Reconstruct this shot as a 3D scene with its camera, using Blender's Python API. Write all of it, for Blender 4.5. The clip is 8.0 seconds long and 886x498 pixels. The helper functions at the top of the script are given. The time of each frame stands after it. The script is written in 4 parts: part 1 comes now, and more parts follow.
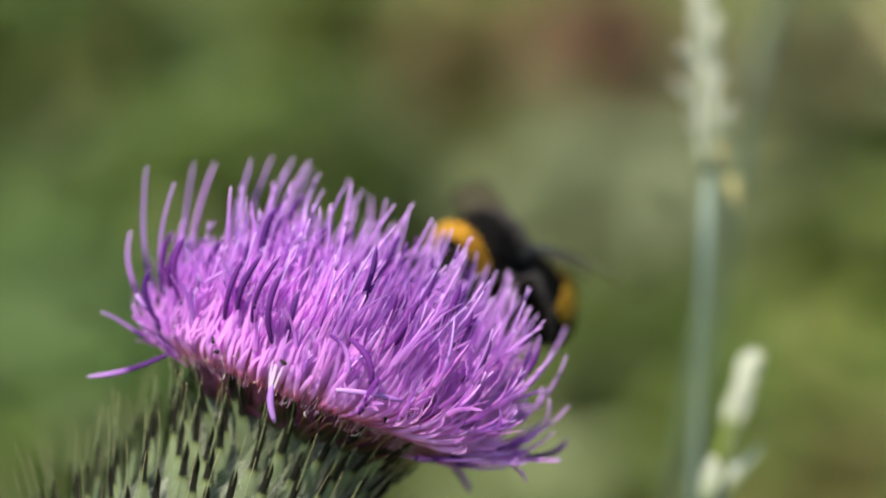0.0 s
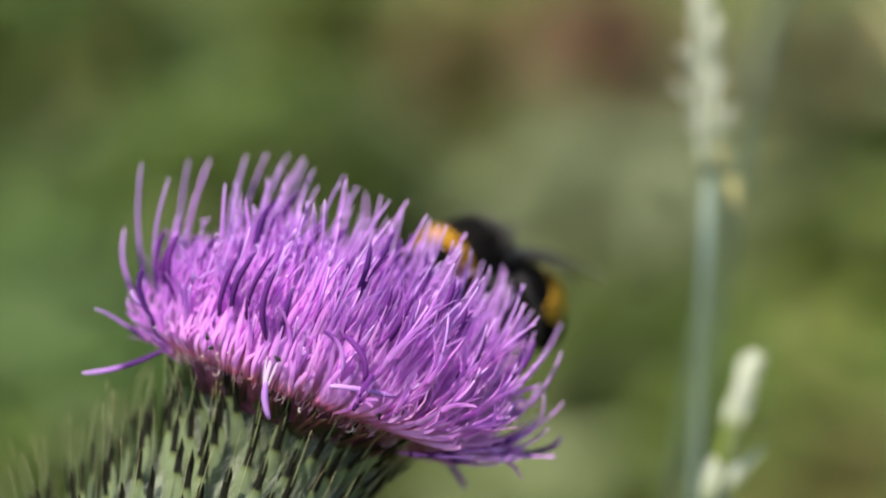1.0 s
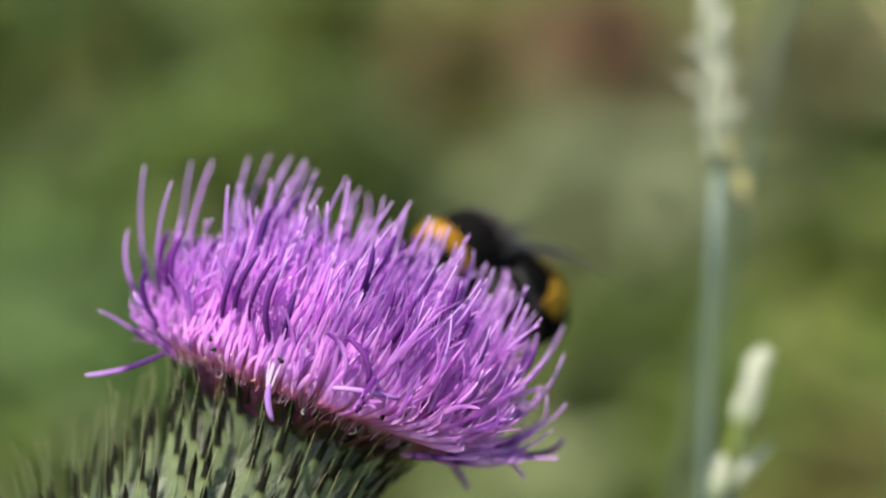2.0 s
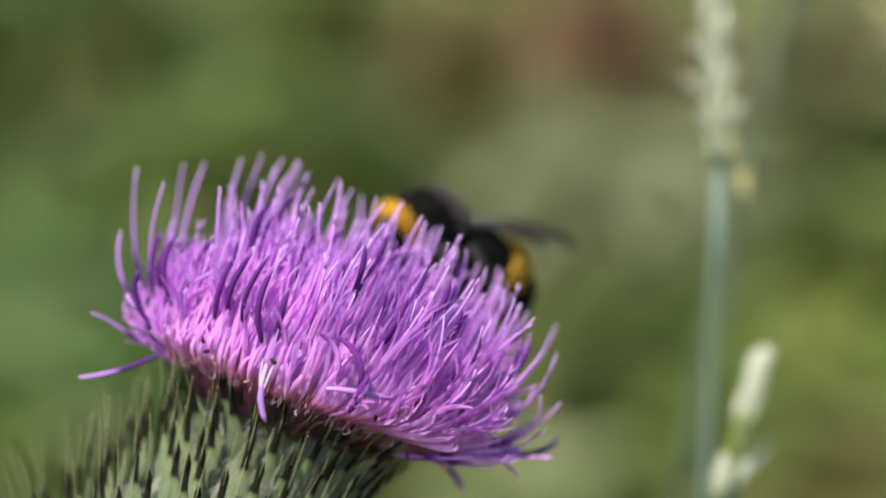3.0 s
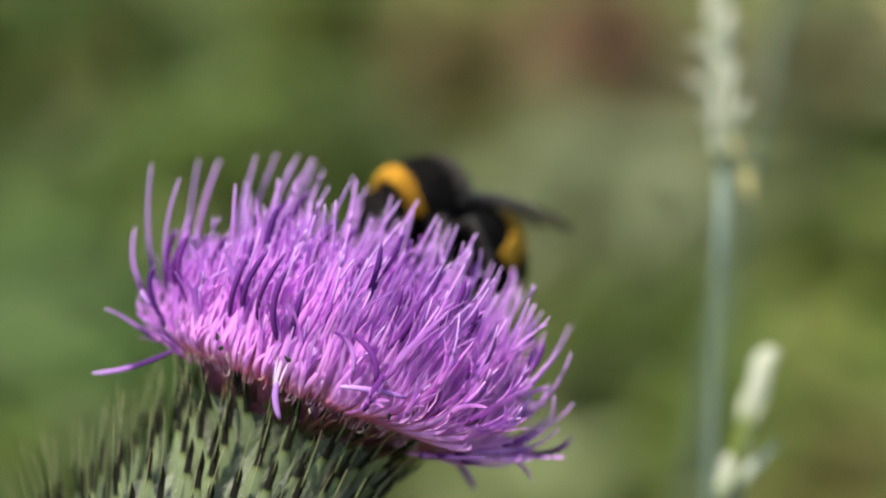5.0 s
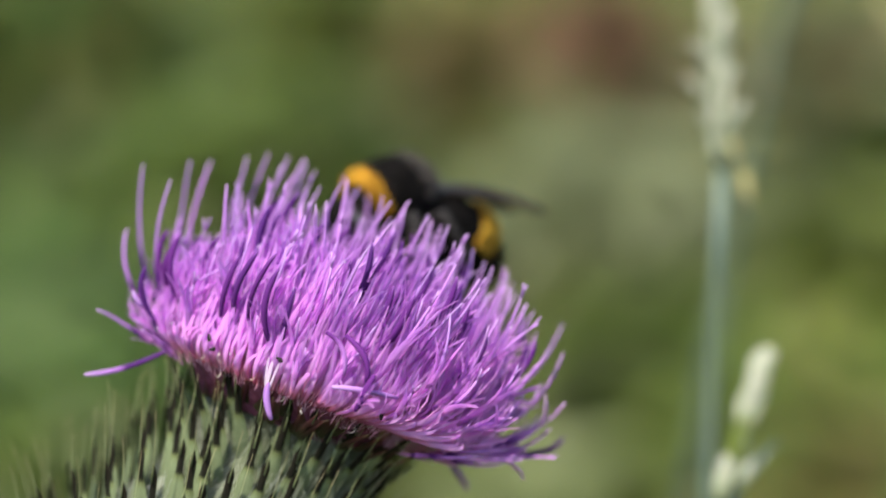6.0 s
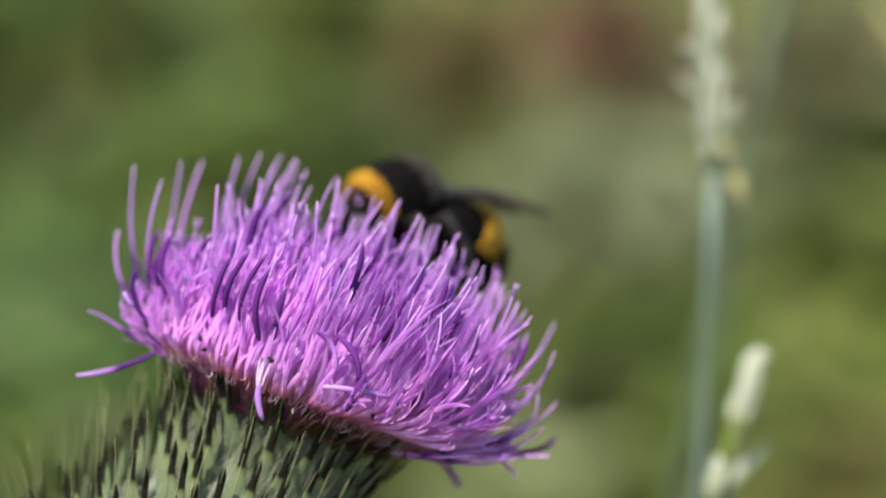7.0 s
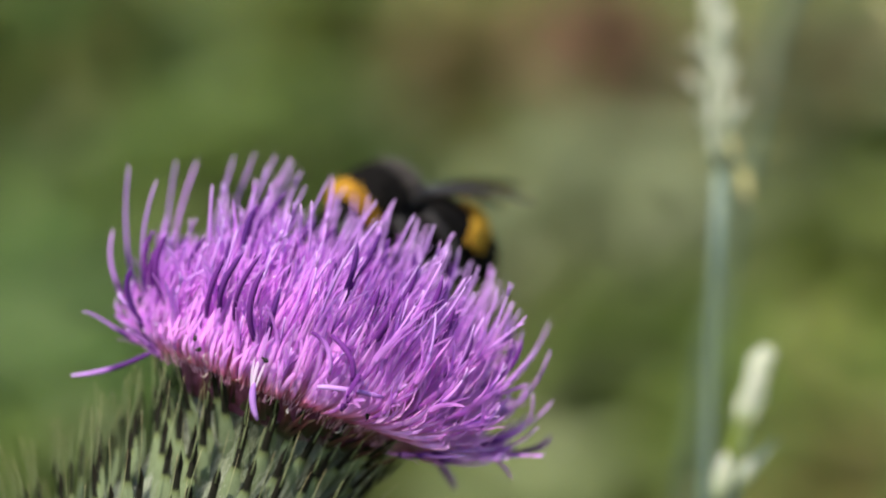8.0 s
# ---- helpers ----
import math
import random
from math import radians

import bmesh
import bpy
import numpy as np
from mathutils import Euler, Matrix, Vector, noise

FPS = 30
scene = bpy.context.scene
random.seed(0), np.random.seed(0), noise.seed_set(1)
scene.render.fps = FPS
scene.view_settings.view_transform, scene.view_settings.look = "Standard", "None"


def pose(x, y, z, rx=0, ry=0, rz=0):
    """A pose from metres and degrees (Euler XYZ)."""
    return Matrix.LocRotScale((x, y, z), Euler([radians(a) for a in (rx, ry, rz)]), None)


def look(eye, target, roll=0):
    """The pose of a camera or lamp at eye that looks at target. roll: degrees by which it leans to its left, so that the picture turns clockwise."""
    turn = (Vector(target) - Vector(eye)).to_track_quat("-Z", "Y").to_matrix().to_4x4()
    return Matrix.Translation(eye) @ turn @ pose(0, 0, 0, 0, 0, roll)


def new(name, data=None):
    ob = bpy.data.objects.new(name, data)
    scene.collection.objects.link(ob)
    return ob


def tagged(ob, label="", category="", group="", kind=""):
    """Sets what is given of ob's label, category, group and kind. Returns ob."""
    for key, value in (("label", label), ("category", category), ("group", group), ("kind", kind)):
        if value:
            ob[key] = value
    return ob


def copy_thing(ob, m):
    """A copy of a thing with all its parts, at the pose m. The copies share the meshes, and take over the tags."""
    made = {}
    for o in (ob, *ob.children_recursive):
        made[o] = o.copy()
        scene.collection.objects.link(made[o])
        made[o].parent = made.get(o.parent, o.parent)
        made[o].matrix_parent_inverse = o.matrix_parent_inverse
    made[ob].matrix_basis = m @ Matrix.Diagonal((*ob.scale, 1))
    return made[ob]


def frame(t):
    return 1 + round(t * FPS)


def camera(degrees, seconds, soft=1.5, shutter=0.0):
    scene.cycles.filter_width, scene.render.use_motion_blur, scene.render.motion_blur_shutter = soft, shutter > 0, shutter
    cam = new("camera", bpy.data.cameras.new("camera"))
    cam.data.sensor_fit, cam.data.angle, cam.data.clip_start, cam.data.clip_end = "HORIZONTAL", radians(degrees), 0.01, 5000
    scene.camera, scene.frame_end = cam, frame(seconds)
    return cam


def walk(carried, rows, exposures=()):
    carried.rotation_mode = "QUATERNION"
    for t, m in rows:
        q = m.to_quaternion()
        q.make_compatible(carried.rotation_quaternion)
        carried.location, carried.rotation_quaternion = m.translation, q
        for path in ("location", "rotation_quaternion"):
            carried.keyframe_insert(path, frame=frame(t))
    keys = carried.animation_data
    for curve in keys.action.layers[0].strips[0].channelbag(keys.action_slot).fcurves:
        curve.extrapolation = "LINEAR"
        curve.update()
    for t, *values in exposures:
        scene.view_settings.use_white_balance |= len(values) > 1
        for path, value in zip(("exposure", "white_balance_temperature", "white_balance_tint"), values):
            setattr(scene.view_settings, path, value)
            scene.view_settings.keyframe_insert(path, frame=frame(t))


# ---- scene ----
cam = camera(20.0, 8.0, soft=2.0)
VIEW = pose(0, 0, 0.86, 78, 0, 0)
walk(cam, [(0.0, VIEW), (8.0, VIEW)])
cam.data.dof.use_dof = True
cam.data.dof.focus_distance = 0.2215
cam.data.dof.aperture_fstop = 10.2

# ---------- light ----------
SUN = Vector((-0.30, -0.42, 0.86)).normalized()
world = bpy.data.worlds.new("sky")
scene.world = world
world.use_nodes = True
sky = world.node_tree.nodes.new("ShaderNodeTexSky")
sky.sky_type = "NISHITA"
sky.sun_disc = False
sky.sun_elevation = math.asin(SUN.z)
sky.sun_rotation = math.atan2(SUN.x, SUN.y)
back = world.node_tree.nodes["Background"]
back.inputs["Strength"].default_value = 0.13
world.node_tree.links.new(sky.outputs["Color"], back.inputs["Color"])
lamp = bpy.data.lights.new("sun", "SUN")
lamp.energy, lamp.angle, lamp.color = 4.3, radians(0.5), (1.0, 0.95, 0.87)
sun = new("sun", lamp)
sun.matrix_basis = look(SUN * 10, (0, 0, 0))
scene.view_settings.exposure = 1.0

# ---------- materials ----------
def surface(name, stops, scale=200.0, rough=0.6, vary=0.25, bump=0.2, through_light=0.0, along=False, stretch=1.0,
            spec=0.3, sheen=0.0, metal=0.0, random_hue=0.0, fine=0.0):
    """stops: [(place, colour)], read along the piece (along) or by a noise."""
    m = bpy.data.materials.new(name)
    m.use_nodes = True
    t = m.node_tree
    n, link = t.nodes, t.links.new
    bsdf = n["Principled BSDF"]
    coord = n.new("ShaderNodeTexCoord")
    stretcher = n.new("ShaderNodeMapping")
    noise_a, noise_b = n.new("ShaderNodeTexNoise"), n.new("ShaderNodeTexNoise")
    if along:
        link(coord.outputs["UV"], stretcher.inputs["Vector"])
        stretcher.inputs["Scale"].default_value = (1.0, 1.0 / stretch, 1.0)
    else:
        link(coord.outputs["Object"], stretcher.inputs["Vector"])
        stretcher.inputs["Scale"].default_value = (1.0, 1.0, 1.0 / stretch)
    for q, s in ((noise_a, scale), (noise_b, scale * 6.3)):
        link(stretcher.outputs["Vector"], q.inputs["Vector"])
        q.inputs["Scale"].default_value = s
        q.inputs["Detail"].default_value = 4
    ramp = n.new("ShaderNodeValToRGB")
    while len(ramp.color_ramp.elements) < len(stops):
        ramp.color_ramp.elements.new(0.5)
    for e, (p, c) in zip(ramp.color_ramp.elements, stops):
        e.position, e.color = p, c
    if along:
        sep = n.new("ShaderNodeSeparateXYZ")
        link(coord.outputs["UV"], sep.inputs["Vector"])
        wob = n.new("ShaderNodeMath")
        wob.operation = "MULTIPLY_ADD"
        link(noise_a.outputs["Fac"], wob.inputs[0])
        wob.inputs[1].default_value = 0.16
        add = n.new("ShaderNodeMath")
        add.operation = "SUBTRACT"
        link(sep.outputs["Y"], add.inputs[0])
        add.inputs[1].default_value = 0.08
        link(add.outputs["Value"], wob.inputs[2])
        link(wob.outputs["Value"], ramp.inputs["Fac"])
    else:
        spread = n.new("ShaderNodeMapRange")
        spread.inputs["From Min"].default_value, spread.inputs["From Max"].default_value = 0.3, 0.7
        link(noise_a.outputs["Fac"], spread.inputs["Value"])
        link(spread.outputs["Result"], ramp.inputs["Fac"])
    hsv = n.new("ShaderNodeHueSaturation")
    link(ramp.outputs["Color"], hsv.inputs["Color"])
    val = n.new("ShaderNodeMapRange")
    link(noise_b.outputs["Fac"], val.inputs["Value"])
    val.inputs["From Min"].default_value, val.inputs["From Max"].default_value = 0.3, 0.7
    val.inputs["To Min"].default_value, val.inputs["To Max"].default_value = 1 - vary, 1 + vary
    info = n.new("ShaderNodeObjectInfo")
    geo = n.new("ShaderNodeNewGeometry")
    mul = n.new("ShaderNodeMath")
    mul.operation = "MULTIPLY"
    rnd = n.new("ShaderNodeMapRange")
    link(info.outputs["Random"] if not fine else geo.outputs["Random Per Island"], rnd.inputs["Value"])
    rnd.inputs["To Min"].default_value, rnd.inputs["To Max"].default_value = 1 - vary - fine, 1 + vary + fine
    link(val.outputs["Result"], mul.inputs[0])
    link(rnd.outputs["Result"], mul.inputs[1])
    link(mul.outputs["Value"], hsv.inputs["Value"])
    if random_hue:
        hue = n.new("ShaderNodeMapRange")
        link(info.outputs["Random"] if not fine else geo.outputs["Random Per Island"], hue.inputs["Value"])
        hue.inputs["To Min"].default_value, hue.inputs["To Max"].default_value = 0.5 - random_hue, 0.5 + random_hue
        link(hue.outputs["Result"], hsv.inputs["Hue"])
    link(hsv.outputs["Color"], bsdf.inputs["Base Color"])
    bsdf.inputs["Roughness"].default_value = rough
    bsdf.inputs["Specular IOR Level"].default_value = spec
    bsdf.inputs["Metallic"].default_value = metal
    bsdf.inputs["Sheen Weight"].default_value = sheen
    if bump:
        b = n.new("ShaderNodeBump")
        b.inputs["Strength"].default_value = bump
        b.inputs["Distance"].default_value = 0.0002
        link(noise_b.outputs["Fac"], b.inputs["Height"])
        link(b.outputs["Normal"], bsdf.inputs["Normal"])
    if through_light:
        tr, mix = n.new("ShaderNodeBsdfTranslucent"), n.new("ShaderNodeMixShader")
        link(hsv.outputs["Color"], tr.inputs["Color"])
        mix.inputs["Fac"].default_value = through_light
        link(bsdf.outputs["BSDF"], mix.inputs[1])
        link(tr.outputs["BSDF"], mix.inputs[2])
        link(mix.outputs["Shader"], n["Material Output"].inputs["Surface"])
    return m


FLORET = surface("floret_petal", [(0.0, (0.788, 0.382, 0.624, 1)), (0.22, (0.808, 0.402, 0.832, 1)), (0.5, (0.778, 0.339, 0.832, 1)),
                                  (0.75, (0.626, 0.234, 0.697, 1)), (0.92, (0.657, 0.287, 0.728, 1)), (1.0, (0.72, 0.351, 0.77, 1))],
                 scale=5, rough=0.45, vary=0.10, bump=0.0, through_light=0.64, along=True, stretch=12, random_hue=0.012, spec=0.2)
FLORET_FILL = surface("floret_fibre", [(0.0, (0.586, 0.162, 0.229, 1)), (0.10, (0.747, 0.304, 0.499, 1)), (0.26, (0.788, 0.426, 0.79, 1)), (0.5, (0.758, 0.375, 0.801, 1)),
                                       (0.75, (0.667, 0.284, 0.718, 1)), (1.0, (0.626, 0.237, 0.686, 1))],
                      scale=5, rough=0.45, vary=0.08, fine=0.12, bump=0.0, through_light=0.64, along=True, stretch=12, random_hue=0.02, spec=0.2)
ANTHER = surface("anther_tube", [(0.0, (0.34, 0.14, 0.42, 1)), (0.14, (0.115, 0.026, 0.18, 1)), (0.5, (0.095, 0.020, 0.155, 1)),
                                 (0.60, (0.44, 0.18, 0.55, 1)), (0.90, (0.54, 0.27, 0.64, 1)), (1.0, (0.58, 0.37, 0.65, 1))],
                 scale=6, rough=0.6, vary=0.15, bump=0.1, through_light=0.26, along=True, stretch=10, random_hue=0.015, spec=0.1)
CUSHION = surface("flower_cushion", [(0.0, (0.16, 0.035, 0.05, 1)), (1.0, (0.40, 0.13, 0.24, 1))], scale=900, rough=0.8, vary=0.2, bump=0.5, through_light=0.3)
BRACT = surface("bract", [(0.0, (0.105, 0.125, 0.068, 1)), (0.52, (0.14, 0.17, 0.085, 1)), (0.60, (0.10, 0.115, 0.045, 1)),
                          (0.63, (0.010, 0.010, 0.006, 1)), (1.0, (0.014, 0.011, 0.007, 1))],
                scale=9, rough=0.7, vary=0.4, fine=0.35, bump=0.3, along=True, stretch=9, through_light=0.1, spec=0.08)
SPINE = surface("spine", [(0.0, (0.10, 0.12, 0.05, 1)), (0.5, (0.27, 0.29, 0.14, 1)), (1.0, (0.46, 0.38, 0.20, 1))],
                scale=4, rough=0.4, vary=0.2, bump=0.0, along=True, through_light=0.25)
# brown-maroon bracts, darkened further to carry the shade under the overhang
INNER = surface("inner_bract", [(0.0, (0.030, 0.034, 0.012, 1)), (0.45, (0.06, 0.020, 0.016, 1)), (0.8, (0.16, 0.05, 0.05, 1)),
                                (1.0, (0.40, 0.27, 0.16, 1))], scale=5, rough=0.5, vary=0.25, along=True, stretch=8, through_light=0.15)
# wall colour kept dark to deepen the shade between the overlapping bracts
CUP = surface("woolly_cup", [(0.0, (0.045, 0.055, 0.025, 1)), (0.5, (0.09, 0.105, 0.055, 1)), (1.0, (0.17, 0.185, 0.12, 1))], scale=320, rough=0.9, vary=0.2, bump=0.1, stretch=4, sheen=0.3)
WOOL = surface("cobweb_hair", [(0.0, (0.28, 0.31, 0.19, 1)), (0.5, (0.42, 0.44, 0.34, 1)), (1.0, (0.62, 0.62, 0.56, 1))], scale=120, rough=0.7, vary=0.1, fine=0.15, bump=0, through_light=0.35)
PAPPUS = surface("pale_hair", [(0.0, (0.62, 0.44, 0.36, 1)), (1.0, (0.84, 0.76, 0.68, 1))], scale=300, rough=0.4, vary=0.1, bump=0, through_light=0.2)
FUZZ = surface("pink_fuzz", [(0.0, (0.74, 0.36, 0.46, 1)), (1.0, (0.80, 0.52, 0.70, 1))], scale=300, rough=0.5, vary=0.1, fine=0.1, bump=0, through_light=0.5)
WITHERED = surface("withered_petal", [(0.0, (0.46, 0.30, 0.46, 1)), (1.0, (0.62, 0.52, 0.60, 1))], scale=5, rough=0.4, vary=0.1, bump=0.0, along=True, stretch=8, through_light=0.3)
# grains pale enough to double as tiny bright glints
POLLEN = surface("pollen", [(0.0, (0.70, 0.62, 0.66, 1)), (1.0, (0.86, 0.82, 0.82, 1))], scale=900, rough=0.5, vary=0.1, bump=0.0)
STALK = surface("thistle_stalk", [(0.0, (0.10, 0.16, 0.05, 1)), (1.0, (0.24, 0.28, 0.14, 1))], scale=120, rough=0.7, vary=0.2, bump=0.4, stretch=8)
GRASS_STEM = surface("grass_stem", [(0.0, (0.080, 0.110, 0.076, 1)), (1.0, (0.112, 0.145, 0.104, 1))], scale=150, rough=0.45, vary=0.12, bump=0.1, stretch=20)
HUSK = surface("grass_husk", [(0.0, (0.27, 0.33, 0.14, 1)), (0.5, (0.48, 0.50, 0.35, 1)), (1.0, (0.62, 0.60, 0.50, 1))],
               scale=4, rough=0.5, vary=0.15, bump=0.2, along=True, stretch=6, through_light=0.42)
DRY_HUSK = surface("dry_husk", [(0.0, (0.30, 0.27, 0.09, 1)), (1.0, (0.48, 0.43, 0.22, 1))], scale=4, rough=0.6, vary=0.15, bump=0.2,
                   along=True, stretch=6, through_light=0.25)
BLACK_FUR = surface("black_fur", [(0.0, (0.003, 0.0026, 0.0025, 1)), (1.0, (0.008, 0.0066, 0.0055, 1))], scale=900, rough=0.85, vary=0.3, bump=0.3, spec=0.08)
COLLAR_FUR = surface("orange_fur", [(0.0, (0.31, 0.150, 0.005, 1)), (1.0, (0.46, 0.245, 0.012, 1))], scale=900, rough=0.7, vary=0.2, bump=0.3, through_light=0.15)
YELLOW_FUR = surface("yellow_fur", [(0.0, (0.52, 0.28, 0.018, 1)), (1.0, (0.72, 0.42, 0.045, 1))], scale=900, rough=0.7, vary=0.2, bump=0.3, through_light=0.15)
# hair colour paled to imitate sunlit haze and glints on black fur
LIT_FUR = surface("lit_fur", [(0.0, (0.07, 0.056, 0.046, 1)), (1.0, (0.16, 0.135, 0.12, 1))], scale=900, rough=0.6, vary=0.2, bump=0.2, through_light=0.3)
SHELL = surface("black_shell", [(0.0, (0.008, 0.007, 0.007, 1)), (1.0, (0.02, 0.017, 0.015, 1))], scale=1500, rough=0.34, vary=0.2, bump=0.1, spec=0.6)

LEG = surface("black_leg", [(0.0, (0.008, 0.007, 0.007, 1)), (1.0, (0.02, 0.017, 0.015, 1))], scale=1500, rough=0.65, vary=0.2, bump=0.2, spec=0.15)


def wing_skin():
    m = surface("smoky_wing", [(0.0, (0.028, 0.016, 0.011, 1)), (1.0, (0.055, 0.034, 0.025, 1))], scale=800, rough=0.5, vary=0.2, bump=0.3, spec=0.15)
    n, link = m.node_tree.nodes, m.node_tree.links.new
    clear, mix = n.new("ShaderNodeBsdfTransparent"), n.new("ShaderNodeMixShader")
    clear.inputs["Color"].default_value = (0.76, 0.70, 0.65, 1)
    mix.inputs["Fac"].default_value = 0.64
    link(n["Principled BSDF"].outputs["BSDF"], mix.inputs[1])
    link(clear.outputs["BSDF"], mix.inputs[2])
    link(mix.outputs["Shader"], n["Material Output"].inputs["Surface"])
    return m


WING = wing_skin()
LEAF = {
    "mid": surface("leaf_mid_green", [(0.0, (0.11, 0.163, 0.0322, 1)), (1.0, (0.167, 0.227, 0.0506, 1))], scale=8, rough=0.5, vary=0.2, fine=0.15, through_light=0.42),
    "cool": surface("leaf_cool_green", [(0.0, (0.086, 0.148, 0.036, 1)), (1.0, (0.130, 0.200, 0.054, 1))], scale=8, rough=0.5, vary=0.2, fine=0.15, through_light=0.40),
    "pale": surface("leaf_pale", [(0.0, (0.251, 0.276, 0.138, 1)), (1.0, (0.355, 0.374, 0.201, 1))], scale=8, rough=0.6, vary=0.15, fine=0.12, through_light=0.35),
    "green": surface("leaf_green", [(0.0, (0.0888, 0.133, 0.0222, 1)), (1.0, (0.146, 0.202, 0.0368, 1))], scale=8, rough=0.5, vary=0.2, fine=0.15, through_light=0.42),
    "grey": surface("leaf_grey_green", [(0.0, (0.167, 0.197, 0.0782, 1)), (1.0, (0.261, 0.286, 0.128, 1))], scale=8, rough=0.6, vary=0.15, fine=0.12, through_light=0.25),
    # leaf colour darkened to stand for the shaded gaps between plants
    "dark": surface("leaf_shade_green", [(0.0, (0.0334, 0.0433, 0.0128, 1)), (1.0, (0.0627, 0.0788, 0.0238, 1))], scale=8, rough=0.5, vary=0.2, fine=0.15, through_light=0.15),
    "lime": surface("leaf_yellow_green", [(0.0, (0.131, 0.172, 0.0259, 1)), (1.0, (0.209, 0.246, 0.046, 1))], scale=8, rough=0.5, vary=0.15, fine=0.12, through_light=0.42),
    "olive": surface("leaf_olive", [(0.0, (0.125, 0.118, 0.0322, 1)), (1.0, (0.209, 0.182, 0.0552, 1))], scale=8, rough=0.6, vary=0.2, fine=0.15, through_light=0.25),
    "straw": surface("dry_leaf", [(0.0, (0.23, 0.158, 0.0643, 1)), (1.0, (0.376, 0.276, 0.128, 1))], scale=8, rough=0.7, vary=0.2, fine=0.15, through_light=0.2),
    "rust": surface("rust_seed", [(0.0, (0.19, 0.075, 0.055, 1)), (1.0, (0.30, 0.14, 0.105, 1))], scale=20, rough=0.7, vary=0.2, fine=0.2, through_light=0.15),
}
MEADOW = surface("meadow_blade", [(0.0, (0.121, 0.153, 0.0322, 1)), (0.5, (0.178, 0.207, 0.046, 1)), (1.0, (0.272, 0.236, 0.0828, 1))],
                 scale=1.4, rough=0.55, vary=0.2, fine=0.2, bump=0.0, through_light=0.42)
# turf and soil tones, darkened to match the shade among the grass blades
SOIL = surface("meadow_ground", [(0.0, (0.0627, 0.0768, 0.0222, 1)), (0.5, (0.094, 0.0985, 0.0322, 1)), (1.0, (0.136, 0.113, 0.0506, 1))], scale=2.5, rough=0.95, vary=0.3, bump=0.6)


# ---------- mesh building ----------
class Shape:
    """Gathers rings, blades and hairs; made into one mesh at the end. Lengths in millimetres."""

    def __init__(self):
        self.v, self.f, self.uv, self.m = [], [], [], []

    def sweep(self, pts, radii, sides=6, flat=1.0, v0=0.0, v1=1.0, mat=0, up=None, cap=True):
        """A tube along pts; flat squeezes it across the direction up."""
        pts = [Vector(p) for p in pts]
        start, k = len(self.v), len(pts)
        tan = [(pts[min(i + 1, k - 1)] - pts[max(i - 1, 0)]).normalized() for i in range(k)]
        side = Vector(up) if up is not None else tan[0].orthogonal()
        for i in range(k):
            side = (side - tan[i] * side.dot(tan[i]))
            side = side.normalized() if side.length > 1e-9 else tan[i].orthogonal().normalized()
            other = tan[i].cross(side)
            for j in range(sides):
                a = 2 * math.pi * j / sides
                self.v.append(pts[i] + radii[i] * (math.cos(a) * flat * side + math.sin(a) * other))
                self.uv.append((j / sides, v0 + (v1 - v0) * i / (k - 1)))
        for i in range(k - 1):
            for j in range(sides):
                a, b = start + i * sides + j, start + i * sides + (j + 1) % sides
                self.f.append((a, b, b + sides, a + sides))
                self.m.append(mat)
        if cap:
            self.f.append(tuple(start + j for j in reversed(range(sides))))
            self.f.append(tuple(start + (k - 1) * sides + j for j in range(sides)))
            self.m += [mat, mat]
        return self

    def ball(self, centre, radii, turn=None, rings=12, sides=20, rough=0.0, mat=0, lo=0.0, hi=math.pi):
        """An ellipsoid with its poles on its own x."""
        turn = turn or Matrix.Identity(3)
        start = len(self.v)
        for i in range(rings + 1):
            th = lo + (hi - lo) * i / rings
            for j in range(sides):
                ph = 2 * math.pi * j / sides
                d = Vector((math.cos(th), math.sin(th) * math.cos(ph), math.sin(th) * math.sin(ph)))
                s = 1 + rough * noise.noise(d * 2.3)
                self.v.append(Vector(centre) + turn @ Vector((d.x * radii[0] * s, d.y * radii[1] * s, d.z * radii[2] * s)))
                self.uv.append((j / sides, i / rings))
        for i in range(rings):
            for j in range(sides):
                a, b = start + i * sides + j, start + i * sides + (j + 1) % sides
                self.f.append((a, a + sides, b + sides, b))
                self.m.append(mat)
        return self

    def fur(self, centre, radii, turn, count, length, lean, mat=0, lo=-1.0, hi=1.0, thick=0.05, low=-2.0, rng=random):
        """Tapered hairs on an ellipsoid between lo and hi of its own x (of 1), leaning towards lean."""
        turn = turn or Matrix.Identity(3)
        made = 0
        while made < count:
            x = rng.uniform(lo, hi)
            ph = rng.uniform(0, 2 * math.pi)
            s = math.sqrt(max(0.0, 1 - x * x))
            d = Vector((x, s * math.cos(ph), s * math.sin(ph)))
            if d.z < low:
                continue
            made += 1
            p = Vector(centre) + turn @ Vector((d.x * radii[0], d.y * radii[1], d.z * radii[2]))
            nrm = (turn @ Vector((d.x / radii[0], d.y / radii[1], d.z / radii[2]))).normalized()
            way = (nrm + Vector(lean) + Vector([rng.gauss(0, 0.22) for _ in range(3)])).normalized()
            ln = length * rng.uniform(0.6, 1.2)
            side = way.orthogonal().normalized()
            side.rotate(Matrix.Rotation(rng.uniform(0, 6.28), 3, way))
            q = way.cross(side)
            start = len(self.v)
            bend = nrm * (-0.15 * ln)
            for a in range(3):
                ang = 2.0944 * a
                self.v.append(p - nrm * 0.1 + thick * (math.cos(ang) * side + math.sin(ang) * q))
                self.uv.append((a / 3, 0))
            self.v.append(p + way * ln + bend)
            self.uv.append((0.5, 1))
            for a in range(3):
                self.f.append((start + a, start + (a + 1) % 3, start + 3))
                self.m.append(mat)
        return self

